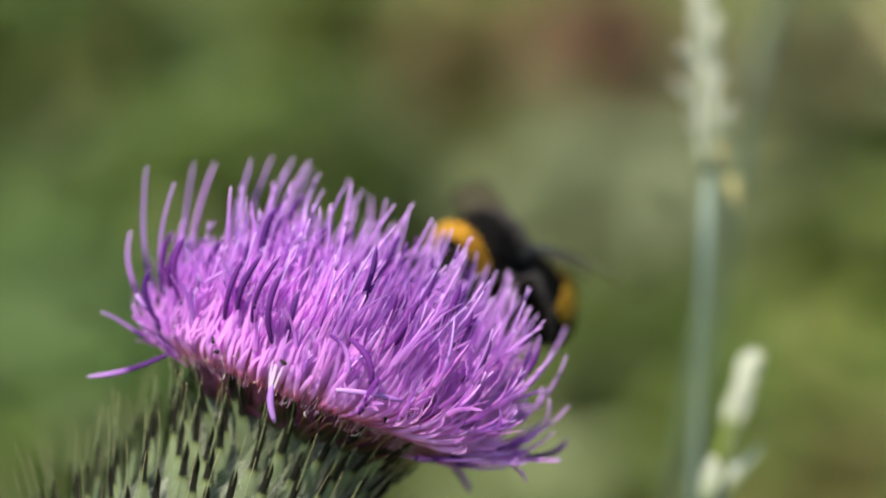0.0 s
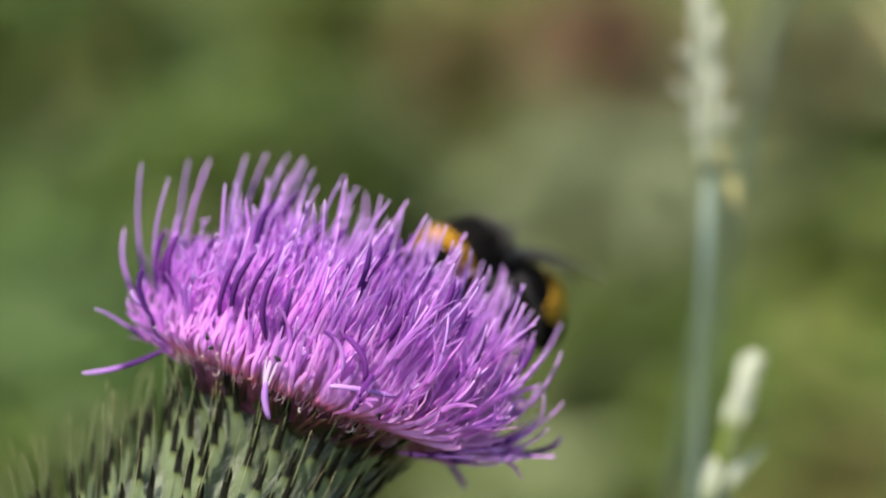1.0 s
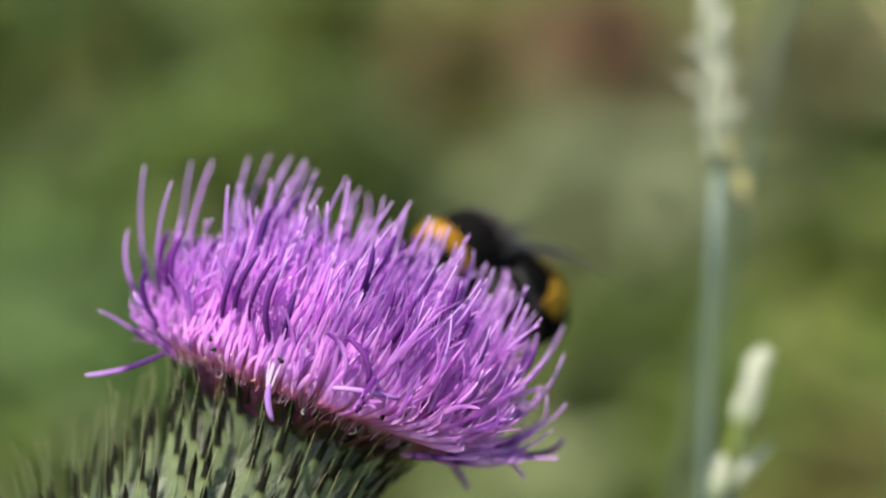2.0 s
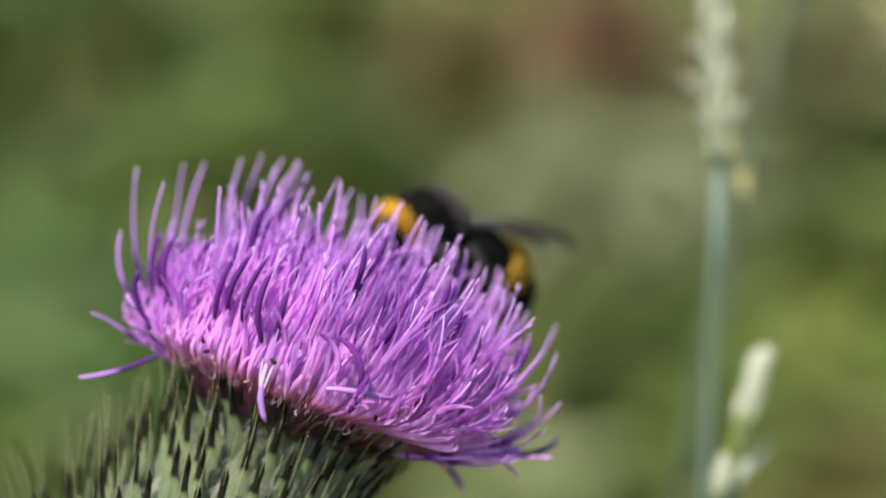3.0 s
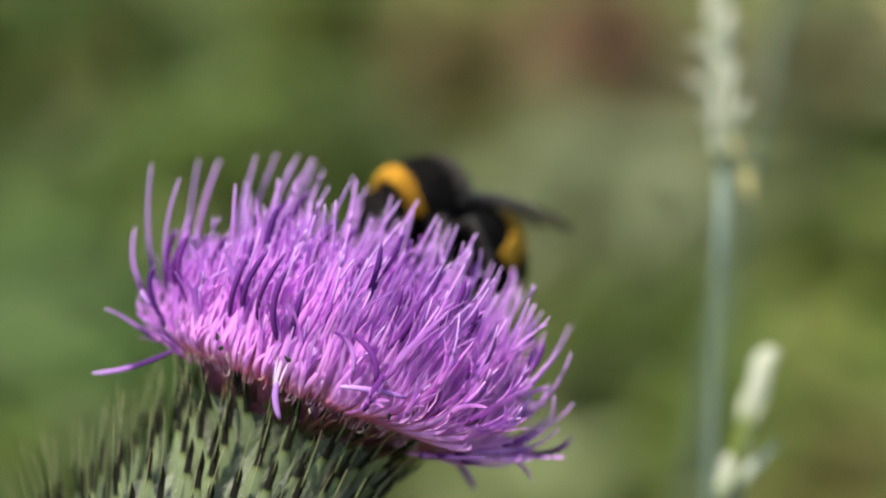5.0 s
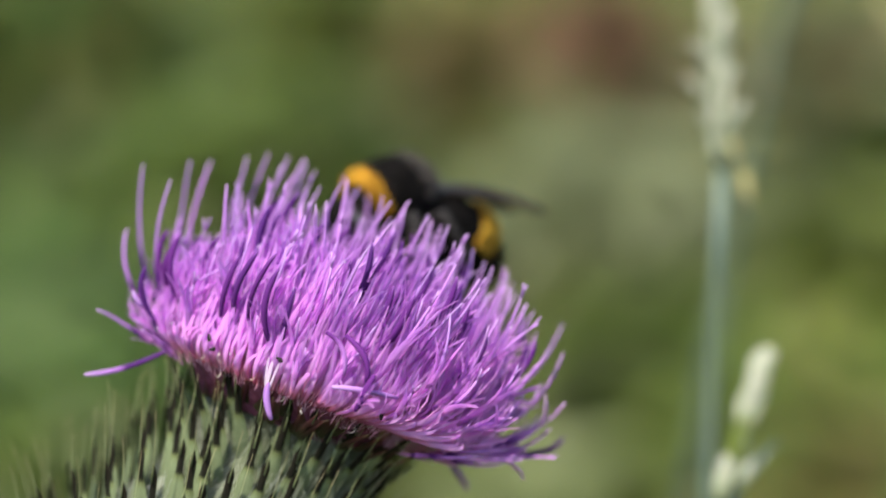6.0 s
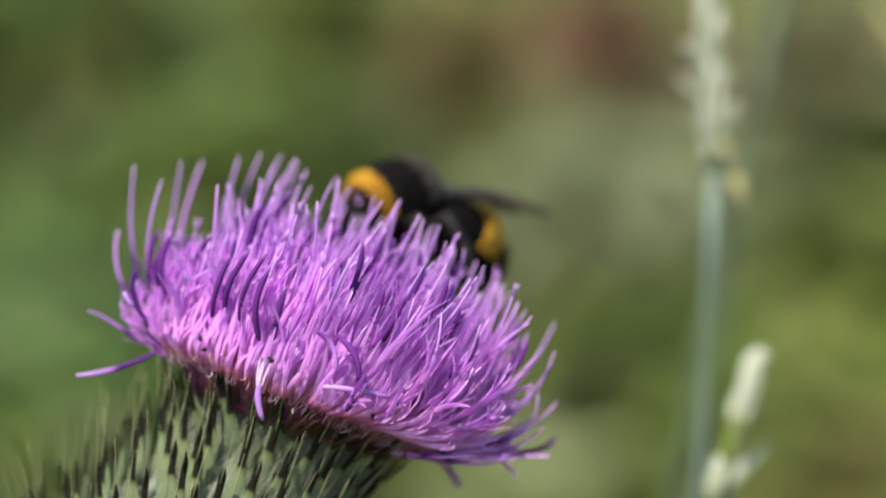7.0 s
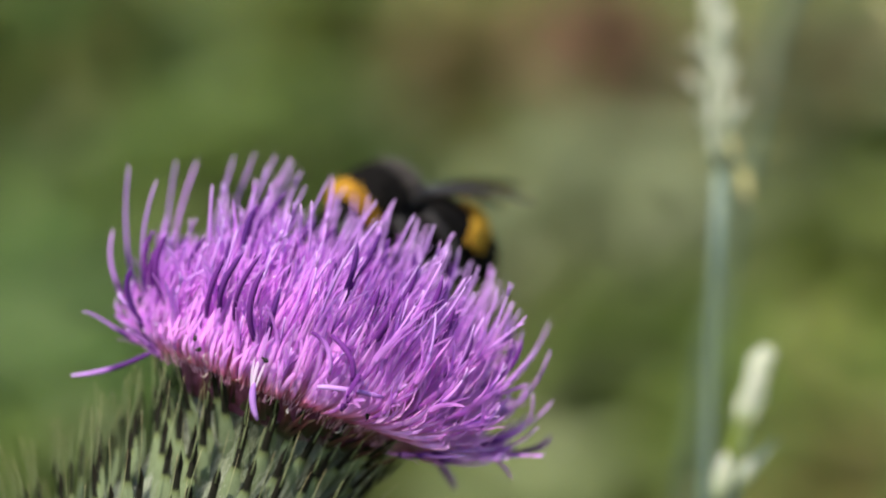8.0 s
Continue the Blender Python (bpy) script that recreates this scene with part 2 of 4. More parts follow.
    def blade(self, p, way, length, width, droop=0.3, fold=0.25, steps=4, nrm=None, v0=0.0, v1=1.0, mat=0, shape=None):
        """A folded leaf: a midrib with two halves, drooping towards -z."""
        p, way = Vector(p), Vector(way).normalized()
        nrm = Vector(nrm) if nrm is not None else Vector((0, 0, 1))
        side = way.cross(nrm)
        side = side.normalized() if side.length > 1e-6 else way.orthogonal().normalized()
        nn = side.cross(way).normalized()
        start = len(self.v)
        for i in range(steps + 1):
            s = i / steps
            c = p + way * (length * s) - nn * (droop * length * s * s)
            w = width * (shape(s) if shape else math.sin(math.pi * min(0.97, 0.06 + 0.94 * s)) ** 0.7)
            for k in (-1, 0, 1):
                self.v.append(c + side * (k * w / 2) + nn * (abs(k) * fold * w))
                self.uv.append((0.5 + k / 2, v0 + (v1 - v0) * s))
        for i in range(steps):
            a = start + i * 3
            self.f += [(a, a + 1, a + 4, a + 3), (a + 1, a + 2, a + 5, a + 4)]
            self.m += [mat, mat]
        return self

    def petal(self, path, widths, facing, v0=0.0, v1=1.0, mat=0):
        """A thin folded petal along path, its outer side towards facing."""
        start, k = len(self.v), len(path)
        for i, p in enumerate(path):
            t = (path[min(k - 1, i + 1)] - path[max(0, i - 1)]).normalized()
            sd = t.cross(facing)
            sd = sd.normalized() if sd.length > 1e-6 else t.orthogonal().normalized()
            n = sd.cross(t)
            for e in (-1, 0, 1):
                self.v.append(p + sd * (e * widths[i] / 2) + n * ((1 - abs(e)) * widths[i] * 0.22))
                self.uv.append((0.5 + e / 2, v0 + (v1 - v0) * i / (k - 1)))
        for i in range(k - 1):
            q = start + 3 * i
            self.f += [(q, q + 1, q + 4, q + 3), (q + 1, q + 2, q + 5, q + 4)]
            self.m += [mat, mat]
        return self

    def mesh(self, name, materials, smooth=True, unit=0.001):
        me = bpy.data.meshes.new(name)
        me.from_pydata([tuple(q * unit for q in p) for p in self.v], [], self.f)
        layer = me.uv_layers.new(name="along")
        loops = np.empty(len(me.loops), dtype=np.int32)
        me.loops.foreach_get("vertex_index", loops)
        layer.data.foreach_set("uv", np.array(self.uv, dtype=np.float32)[loops].ravel())
        for m in materials:
            me.materials.append(m)
        me.polygons.foreach_set("material_index", np.array(self.m, dtype=np.int32))
        me.polygons.foreach_set("use_smooth", np.full(len(me.polygons), smooth))
        me.update()
        return me


def part(name, shape, material, parent, label="", at=None, smooth=True, kind="", unit=0.001):
    ob = new(name, shape.mesh(name, material if isinstance(material, (list, tuple)) else [material], smooth, unit))
    ob.parent = parent
    if at is not None:
        ob.matrix_basis = at
    return tagged(ob, label, kind=kind)


def bezier(a, b, c, k):
    a, b, c = Vector(a), Vector(b), Vector(c)
    return [a * (1 - s) ** 2 + b * (2 * s * (1 - s)) + c * s * s for s in (i / (k - 1) for i in range(k))]


def near(right, up, ahead):
    """A place by its millimetres to the right of, above and ahead of the lens."""
    return VIEW @ Vector((right / 1000, up / 1000, -ahead / 1000))


# ---------- ground and meadow ----------
def ground():
    s = Shape()
    n, half = 80, 300.0
    for i in range(n + 1):
        for j in range(n + 1):
            x, y = [half * (2 * q / n - 1) * abs(2 * q / n - 1) ** 1.6 for q in (i, j)]
            s.v.append(Vector((x, y + 3, 0.03 * noise.noise(Vector((x, y, 0)) * 0.7) * min(1, (x * x + y * y) / 4) - 0.005)))
            s.uv.append((i / n, j / n))
    for i in range(n):
        for j in range(n):
            a = i * (n + 1) + j
            s.f.append((a, a + n + 1, a + n + 2, a + 1))
            s.m.append(0)
    ob = new("ground", s.mesh("ground", [SOIL], unit=1.0))
    tagged(ob, "meadow soil with thin green and dry turf", "ground", kind="structure")


def meadow_grass():
    rng = random.Random(5)
    s = Shape()
    for i in range(70000):
        x, y = rng.gauss(0, 2.0), rng.gauss(2.6, 2.2)
        if i % 4 == 0:
            x, y = x * 2.2, y * 1.9
        if abs(x) < 0.05 and -0.15 < y < 0.5:
            continue
        h = rng.uniform(0.16, 0.44)
        a = rng.uniform(0, 6.283)
        way = Vector((math.cos(a) * 0.3, math.sin(a) * 0.3, 1))
        s.blade((x, y, -0.01), way, h, rng.uniform(0.004, 0.010), droop=rng.uniform(0.1, 0.45), fold=0.2, steps=2,
                nrm=(math.cos(a + 1.2), math.sin(a + 1.2), 0.2), shape=lambda q: (1 - q) ** 0.6 + 0.03)
    ob = new("meadow_grass", s.mesh("meadow_grass", [MEADOW], unit=1.0))
    tagged(ob, "tall green and straw-coloured meadow grass on the ground", "grass", kind="stuff")


def leafy_plant(name, label, category, x, y, z, wide, deep, tall, kinds, count, leaf, seed, group=""):
    """A weed: stems from the ground, and leaves spread through an uneven crown centred at z."""
    rng = random.Random(seed)
    thing = new(name)
    thing.matrix_basis = Matrix.Translation((x, y, 0))
    tagged(thing, label, category, group)
    stems = max(3, int(wide * 14))
    for i in range(stems):
        tx, ty = rng.uniform(-0.7, 0.7) * wide, rng.uniform(-0.7, 0.7) * deep
        top = (tx, ty, z + rng.uniform(0.2, 0.8) * tall)
        part("stem", Shape().sweep(bezier((tx * 0.3, ty * 0.3, -0.02), (tx * 0.5, ty * 0.5, z * 0.6), top, 7),
                                   [0.004 - 0.0004 * q for q in range(7)], 6), LEAF["green"], thing, unit=1.0)
    crown = Shape()
    for i in range(count):
        while True:
            d = Vector((rng.uniform(-1, 1), rng.uniform(-1, 1), rng.uniform(-1, 1)))
            if d.length < 1 and noise.noise(d * 2.1 + Vector((seed, 0, 0))) > -0.22:
                break
        p = Vector((d.x * wide, d.y * deep, max(0.02, z + d.z * tall)))
        a = rng.uniform(0, 6.283)
        way = Vector((math.cos(a), math.sin(a), rng.uniform(-0.2, 0.9)))
        ln = leaf * rng.uniform(0.6, 1.3)
        crown.blade(p, way, ln, ln * rng.uniform(0.28, 0.42), droop=rng.uniform(0.1, 0.5), fold=0.15, steps=4, mat=rng.choices(range(len(kinds)), [3, 1, 1][:len(kinds)])[0])
    part("crown", crown, [LEAF[q] for q in kinds], thing, unit=1.0)
    return thing


def spot(px, py, ahead):
    """Ground place, height and metres per step for a far plant, by its bearing from the lens."""
    s = ahead * math.tan(radians(10)) / 784
    w = VIEW @ Vector(((px - 784) * s, (441 - py) * s, -ahead))
    return w, s


def weeds():
    leafy, dusty, shady = "leafy mid-green weed in the grass", "broad grey-green weed with pale dusty leaves", "dark green weed standing in for a shaded gap in the meadow"
    far = "tall meadow weed behind the nearer plants"
    plants = [
        ("tall_weed", far, "plant", 60, 380, 2.9, 260, 430, ("cool", "olive", "cool"), 900, 0.07),
        ("tall_weed", far, "plant", 390, 380, 2.9, 260, 430, ("cool", "olive", "grey"), 900, 0.07),
        ("tall_weed", far, "plant", 720, 400, 3.0, 240, 430, ("olive", "straw", "green"), 900, 0.07),
        ("tall_weed", far, "plant", 1020, 400, 3.0, 240, 430, ("olive", "grey", "straw"), 900, 0.07),
        ("tall_weed", far, "plant", 1300, 400, 2.9, 240, 430, ("grey", "olive", "mid"), 900, 0.07),
        ("tall_weed", far, "plant", 1560, 400, 2.9, 220, 430, ("grey", "lime", "olive"), 900, 0.07),
        ("dock_plant", "seeding dock with rust-brown seed heads among grass", "plant", 1075, 75, 2.0, 105, 125, ("rust", "straw", "olive"), 520, 0.03),
        ("weed_plant", dusty, "plant", 1110, 385, 1.8, 190, 115, ("pale", "grey"), 560, 0.05),
        ("weed_plant", dusty, "plant", 500, 340, 1.9, 260, 180, ("mid", "grey", "green"), 1100, 0.05),
        ("weed_plant", "low pale green weed in the grass", "plant", 965, 935, 1.5, 125, 95, ("grey", "mid"), 230, 0.05),
        ("weed_plant", "sunlit yellow-green weed in the grass", "plant", 1560, 530, 1.65, 160, 165, ("lime", "lime", "grey"), 800, 0.05),
        ("weed_plant", leafy, "plant", 100, 700, 1.6, 230, 220, ("cool", "cool", "grey"), 600, 0.06),
        ("weed_plant", leafy, "plant", 70, 820, 1.5, 240, 220, ("cool", "mid", "grey"), 600, 0.06),
        ("weed_plant", leafy, "plant", 130, 430, 2.2, 250, 190, ("cool", "grey", "mid"), 900, 0.06),
        ("weed_plant", leafy, "plant", 90, 150, 2.4, 240, 240, ("cool", "green", "olive"), 1200, 0.06),
        # dark leaves here paint the shade that lies between the other plants
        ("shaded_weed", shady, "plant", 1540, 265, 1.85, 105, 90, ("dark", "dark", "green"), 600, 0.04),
        ("shaded_weed", shady, "plant", 1080, 530, 2.1, 80, 60, ("green", "mid"), 120, 0.05),
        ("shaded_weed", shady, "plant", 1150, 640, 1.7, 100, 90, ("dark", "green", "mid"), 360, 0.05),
        ("dry_weed", "tuft of dry brownish meadow weed", "plant", 860, 190, 2.3, 140, 200, ("olive", "straw", "olive"), 900, 0.05),
        ("dry_weed", "tuft of dry brownish meadow weed", "plant", 1470, 120, 2.0, 170, 110, ("pale", "straw", "olive"), 520, 0.05),
        ("weed_plant", "olive green weed in the grass", "plant", 1420, 830, 1.5, 200, 190, ("mid", "olive", "lime"), 900, 0.05),
        ("weed_plant", "olive green weed in the grass", "plant", 1530, 960, 1.35, 190, 210, ("olive", "lime", "mid"), 700, 0.05),
        ("weed_plant", "olive green weed in the grass", "plant", 990, 430, 2.0, 150, 120, ("pale", "lime", "grey"), 300, 0.06),
        ("weed_plant", leafy, "plant", 610, 120, 2.6, 170, 180, ("green", "olive", "mid"), 800, 0.06),
        ("weed_plant", "olive green weed in the grass", "plant", 980, 640, 2.0, 130, 120, ("olive", "grey"), 420, 0.06),
        ("weed_plant", dusty, "plant", 1060, 270, 2.2, 170, 110, ("grey", "pale", "olive"), 480, 0.05),
        ("weed_plant", "sunlit yellow-green weed in the grass", "plant", 1400, 440, 2.1, 120, 120, ("lime", "pale", "olive"), 260, 0.05),
        ("weed_plant", "olive green weed in the grass", "plant", 1090, 580, 1.75, 110, 95, ("mid", "olive", "green"), 200, 0.05),
        ("weed_plant", leafy, "plant", 1300, 450, 2.2, 150, 150, ("lime", "grey", "mid"), 360, 0.06),
    ]
    for i, (name, label, cat, px, py, d, wide, tall, kinds, count, leaf) in enumerate(plants):
        w, s = spot(px, py, d)
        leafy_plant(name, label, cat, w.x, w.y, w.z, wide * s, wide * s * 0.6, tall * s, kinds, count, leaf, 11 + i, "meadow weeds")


# ---------- the thistle ----------
AXIS = Vector((math.sin(radians(23)) * math.cos(radians(3)), math.cos(radians(23)) * math.cos(radians(3)), math.sin(radians(3))))


def head_frame(base):
    """The flower head's pose in the thistle's own space: z along its axis, the origin at the rim's middle."""
    z = (VIEW.to_3x3() @ AXIS).normalized()
    x = (Vector((1, 0, 0)) - z * z.x).normalized()
    m = Matrix((x, z.cross(x), z)).transposed().to_4x4()
    m.translation = near(-13.75, -14.28, 236) - base
    return m


CUP_PROFILE = [(0.5, 9.0), (-1.5, 8.9), (-3.6, 8.6), (-5.8, 8.5), (-7.8, 8.9), (-10.5, 9.8), (-14.8, 11.4), (-19.0, 12.8), (-23.0, 13.2), (-27.0, 12.3), (-31.0, 9.6), (-34.0, 6.5), (-36.5, 3.2)]


def cup_at(z):
    for (za, ra), (zb, rb) in zip(CUP_PROFILE, CUP_PROFILE[1:]):
        if zb <= z <= za:
            q = (za - z) / (za - zb)
            return ra + (rb - ra) * q
    return CUP_PROFILE[-1][1]


def cup_shift(z):
    """The cup stands upright under the flower, which nods to one side."""
    return 2.3 + 0.15 * z if z < -3 else 1.85 * min(1.0, -z / 3) if z < 0 else 0.0


def tip_height(u):
    """How high the tips stand over the rim, from the middle (0) to the edge (1)."""
    pts = [(0, 19.0), (0.4, 18.9), (0.6, 17.9), (0.75, 16.0), (0.87, 12.8), (0.95, 8.4), (1.0, 3.6)]
    for (a, ha), (b, hb) in zip(pts, pts[1:]):
        if u <= b:
            return ha + (hb - ha) * (u - a) / (b - a)
    return 3.0


LEAN = 0.13


def leaned(shape):
    """The rim and the cup stand higher on the lens's side: the head leans back over them."""
    for v in shape.v:
        v.z -= LEAN * v.y
    return shape


def floret_path(u, ang, rng):
    """Base, bend and tip of a floret at u (0 middle, 1 edge) and angle."""
    a2 = ang + rng.gauss(0, 0.06)
    east = math.cos(ang) * u * u
    r = (20.2 + 2.6 * east) * u + rng.gauss(0, 0.7)
    z = tip_height(u) + rng.gauss(0, 1.2) - 4.0 * rng.random() ** 2 + (3.9 * east if u < 0.9 else 0.6 * east)
    ca, sa = math.cos(ang), math.sin(ang)
    front = max(0.0, -sa)
    r *= 1 - 0.26 * front * u * (1 - 0.9 * max(0.0, ca)) + 0.16 * front * u * max(0.0, ca)
    z = max(z, 2.2) + (4.6 - 1.0 * max(0.0, ca)) * front * u ** 3 + (0.7 * max(0.0, ca) if u > 0.15 else 0.0) * (1 - u * u)
    az, ra = 1.6 - (1.7 - 0.9 * max(0.0, ca)) * u * u, 12.2 * u
    a = Vector((ra * ca, ra * sa, az))
    rb = ra + min(1.04, 0.44 + 0.36 * u * u + 0.55 * max(0.0, ca) * u * (1 - u ** 5)) * (r - ra)
    b = Vector((rb * ca + rng.gauss(0, 0.5), rb * sa + rng.gauss(0, 0.5), az + (z - az) * (0.52 - 0.20 * u)))
    c = Vector((r * math.cos(a2), r * math.sin(a2), z))
    a.z -= LEAN * a.y
    b.z -= 0.55 * LEAN * b.y
    return a, b, c


def along_path(pts, at):
    """The place at a fractional index of a path, carried straight on past its end."""
    i = max(0, min(len(pts) - 2, int(at)))
    return pts[i] + (pts[i + 1] - pts[i]) * (at - i)


def floret_shapes(a, b, c, rng, stray=False):
    """The petal tube with its five lobes, and the dark anther tube with its pale style."""
    k = 17
    pts = bezier(a, b, c, k)
    out = (pts[-1] - pts[-3]).normalized()
    step = sum((pts[i + 1] - pts[i]).length for i in range(k - 1)) / (k - 1)
    curl = Vector((rng.gauss(0, 1), rng.gauss(0, 1), rng.gauss(0, 0.5)))
    curl = (curl - out * curl.dot(out)) * (0.6 if stray else rng.uniform(0.3, 1.25))
    sway_to = out.cross(Vector((rng.gauss(0, 1), rng.gauss(0, 1), rng.gauss(0, 1))))
    sway_to = sway_to.normalized() * rng.uniform(0.1, 0.35) if sway_to.length > 1e-3 else Vector()
    phase = rng.uniform(0, 6.28)
    pts = [p + curl * max(0, (i / (k - 1) - 0.55) / 0.45) ** 2 + sway_to * (math.sin(phase + 7.0 * i / (k - 1)) * (i / (k - 1)) ** 1.5) for i, p in enumerate(pts)]
    petal = Shape()
    cut = 5 if stray else rng.choice((8, 9, 9, 10))
    thin = 0.7 if stray else 1.0
    petal.sweep(pts[:cut + 1], [thin * (0.13 + 0.013 * i + (0.04 if i > cut - 3 else 0)) for i in range(cut + 1)], 6, v0=0.0, v1=0.55, cap=False)
    young = not stray and rng.random() < 0.33
    long = 1.6 if stray else min(rng.uniform(3.0, 4.6), 0.8 * (pts[-1] - pts[cut]).length)
    way = (pts[cut + 1] - pts[cut - 1]).normalized()
    ref = way.orthogonal().normalized()
    for j in range(5):
        d = ref.copy()
        d.rotate(Matrix.Rotation(2 * math.pi * j / 5 + rng.uniform(-0.25, 0.25), 3, way))
        flare, wave = rng.uniform(0.05, 0.42), rng.gauss(0, 0.22)
        side = way.cross(d)
        mine = long * rng.uniform(0.75, 1.25)
        lob = [along_path(pts, cut + mine * q / step) + d * (0.26 + flare * mine * q * q) + side * (wave * mine * q * q) for q in (-0.12, 0.2, 0.45, 0.7, 0.88, 1.0)]
        petal.petal(lob, [thin * q for q in (0.50, 0.46, 0.36, 0.28, 0.22, 0.10)], d, 0.5, 1.0)
    style = Shape()
    wide = rng.uniform(0.20, 0.26)
    if young:
        o = Vector((way.x, way.y, 0))
        o = o.normalized() if o.length > 0.05 else Vector((1, 0, 0))
        tall = rng.uniform(3.8, 5.4)
        first, side = pts[cut] + o * 0.15, Vector((-o.y, o.x, 0)) * rng.gauss(0, 0.5)
        st = bezier(first, first + (way + o * 0.75) * tall * 0.55, first + (way + o * 0.05 + Vector((0, 0, 0.3))) * tall + side, 9)
        style.sweep(st, [wide * float(q) for q in np.interp(np.linspace(0, 1, 9), [0, 0.3, 0.7, 0.9, 1], [0.8, 1.15, 1.25, 0.95, 0.3])], 7, v0=0.10, v1=0.54)
    else:
        st = pts[cut - 1:(17 if rng.random() < 0.55 or stray else 15)]
        n = len(st)
        style.sweep(st, [wide * float(q) for q in np.interp(np.linspace(0, 1, n), [0, 0.25, 0.45, 0.8, 0.96, 1], [0.95, 1.05, 0.70, 0.52, 0.46, 0.25])], 7, v0=0.25, v1=1.0)
        if not stray and rng.random() < 0.3:
            # the style parts in two near its tip
            end = (st[-1] - st[-2]).normalized()
            aside = end.orthogonal().normalized()
            aside.rotate(Matrix.Rotation(rng.uniform(0, 6.283), 3, end))
            for way2 in (aside, -aside):
                ln = rng.uniform(0.5, 1.3)
                style.sweep([st[-1] - end * 0.3, st[-1] + end * ln * 0.5 + way2 * ln * 0.2, st[-1] + end * ln + way2 * ln * 0.38], [wide * 0.42, wide * 0.36, wide * 0.2], 6, v0=0.85, v1=1.0)
    return petal, style


def bract_outline(q):
    return float(np.interp(q, [0, 0.3, 0.5, 0.62, 0.72, 0.84, 0.93, 1.0], [1.9, 2.1, 1.7, 0.95, 0.72, 0.9, 0.78, 0.12]))


def thistle():
    rng = random.Random(21)
    base = Vector((near(-13.75, -14.28, 236).x - 0.045, near(-13.75, -14.28, 236).y + 0.01, 0))
    thing = new("thistle")
    thing.matrix_basis = Matrix.Translation(base)
    tagged(thing, "flowering spear thistle with a purple head on a spiny green cup", "thistle")
    H = head_frame(base)

    # stalk down to the ground, ribbed
    foot = H @ Vector((-0.0036, 0, -0.035))
    down = (H.to_3x3() @ Vector((-0.15, 0, -1))).normalized()
    pts = bezier(Vector((0, 0, -0.02)), foot + down * 0.30, foot, 24)
    s = Shape()
    s.sweep([p * 1000 for p in pts], [4.6 - 0.06 * i for i in range(24)], 14)
    for i, p in enumerate(s.v):
        c = pts[min(23, i // 14)] * 1000
        s.v[i] = c + (p - c) * (1.0 + 0.16 * (i % 2))
    part("stalk", s, STALK, thing, "ribbed green thistle stalk")

    # the cup under the flower, its colour darkened for shade between the bracts
    s = Shape()
    sides = 40
    s.sweep([(cup_shift(z), 0, z) for z, r in CUP_PROFILE], [r - 0.5 for z, r in CUP_PROFILE], sides)
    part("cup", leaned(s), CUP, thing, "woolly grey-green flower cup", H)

    # spiny bracts in a spiral, each with its spine
    count = 220
    for i in range(count):
        q = (i + 0.5) / count
        ang = i * 2.399963 + rng.gauss(0, 0.05)
        z = -24.5 + (22.2 + 0.6 * max(0.0, math.cos(ang))) * q
        r = cup_at(z)
        slope = Vector((cup_at(z + 0.8) - cup_at(z - 0.8), 0, 1.6)).normalized()
        nrm = Vector((slope.z, 0, -slope.x))
        spin = Matrix.Rotation(ang, 3, "Z")
        ln = rng.uniform(8.0, 9.4)
        lift = 0.22 + 0.2 * rng.random() + 0.02 * max(0.0, -z - 9)
        way = (spin @ (slope + nrm * lift).normalized() + Vector((-0.12 + 0.10 * math.cos(ang) + 0.14 * max(0.0, math.cos(ang)), 0, 0))).normalized()
        b = Shape().blade(spin @ (Vector((r - 0.4, 0, z)) - slope * 4.4) + Vector((cup_shift(z - 4.0), 0, 0)), way, ln, 0.86, droop=-0.06, fold=-0.3, steps=9, nrm=spin @ nrm, shape=bract_outline)
        tip = Vector(b.v[-2])
        piece = part("bract", leaned(b), BRACT, thing, "", H)
        lean = way * 1.0 + (spin @ nrm) * rng.uniform(0.05, 0.35) + Vector((0, 0, 0.1)) + Vector([rng.gauss(0, 0.07) for _ in range(3)])
        reach = rng.uniform(3.0, 5.4) * (1.0 if z < -14 else 0.75)
        part("spine", leaned(Shape().sweep(bezier(tip - way * 1.6 + (spin @ nrm) * 0.06, tip + way * 1.0, tip + lean.normalized() * reach, 6), [0.10, 0.07, 0.045, 0.032, 0.024, 0.01], 5)),
             SPINE, piece)

    # chaffy inner bracts at the neck, spread under the overhang of the flower; its shade is partly in their colour
    for i in range(130):
        ang = i * 2.399963
        spin = Matrix.Rotation(ang, 3, "Z")
        z = rng.uniform(-3.2, -1.2)
        way = spin @ Vector((rng.uniform(0.5, 1.3), rng.gauss(0.25, 0.5), 1.0))
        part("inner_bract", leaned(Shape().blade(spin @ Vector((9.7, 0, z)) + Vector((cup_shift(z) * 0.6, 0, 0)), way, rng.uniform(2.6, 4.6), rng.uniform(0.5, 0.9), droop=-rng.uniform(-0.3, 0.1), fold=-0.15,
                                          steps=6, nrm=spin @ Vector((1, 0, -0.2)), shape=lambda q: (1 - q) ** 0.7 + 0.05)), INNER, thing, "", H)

    # cobweb wool between the bracts
    s = Shape()
    for i in range(5000):
        z = -30 + 27.5 * rng.random()
        ang = rng.uniform(0, 6.283)
        pts = []
        r0 = cup_at(z) - 0.15 + 0.8 * rng.random() ** 1.6
        da, dz, arch = rng.gauss(0, 0.09), rng.gauss(3.0, 1.8), rng.uniform(0, 0.6)
        for k in range(4):
            q = k / 3
            zz = max(-33, min(-2, z + dz * q))
            rr = cup_at(zz) + (r0 - cup_at(z)) + arch * math.sin(math.pi * q)
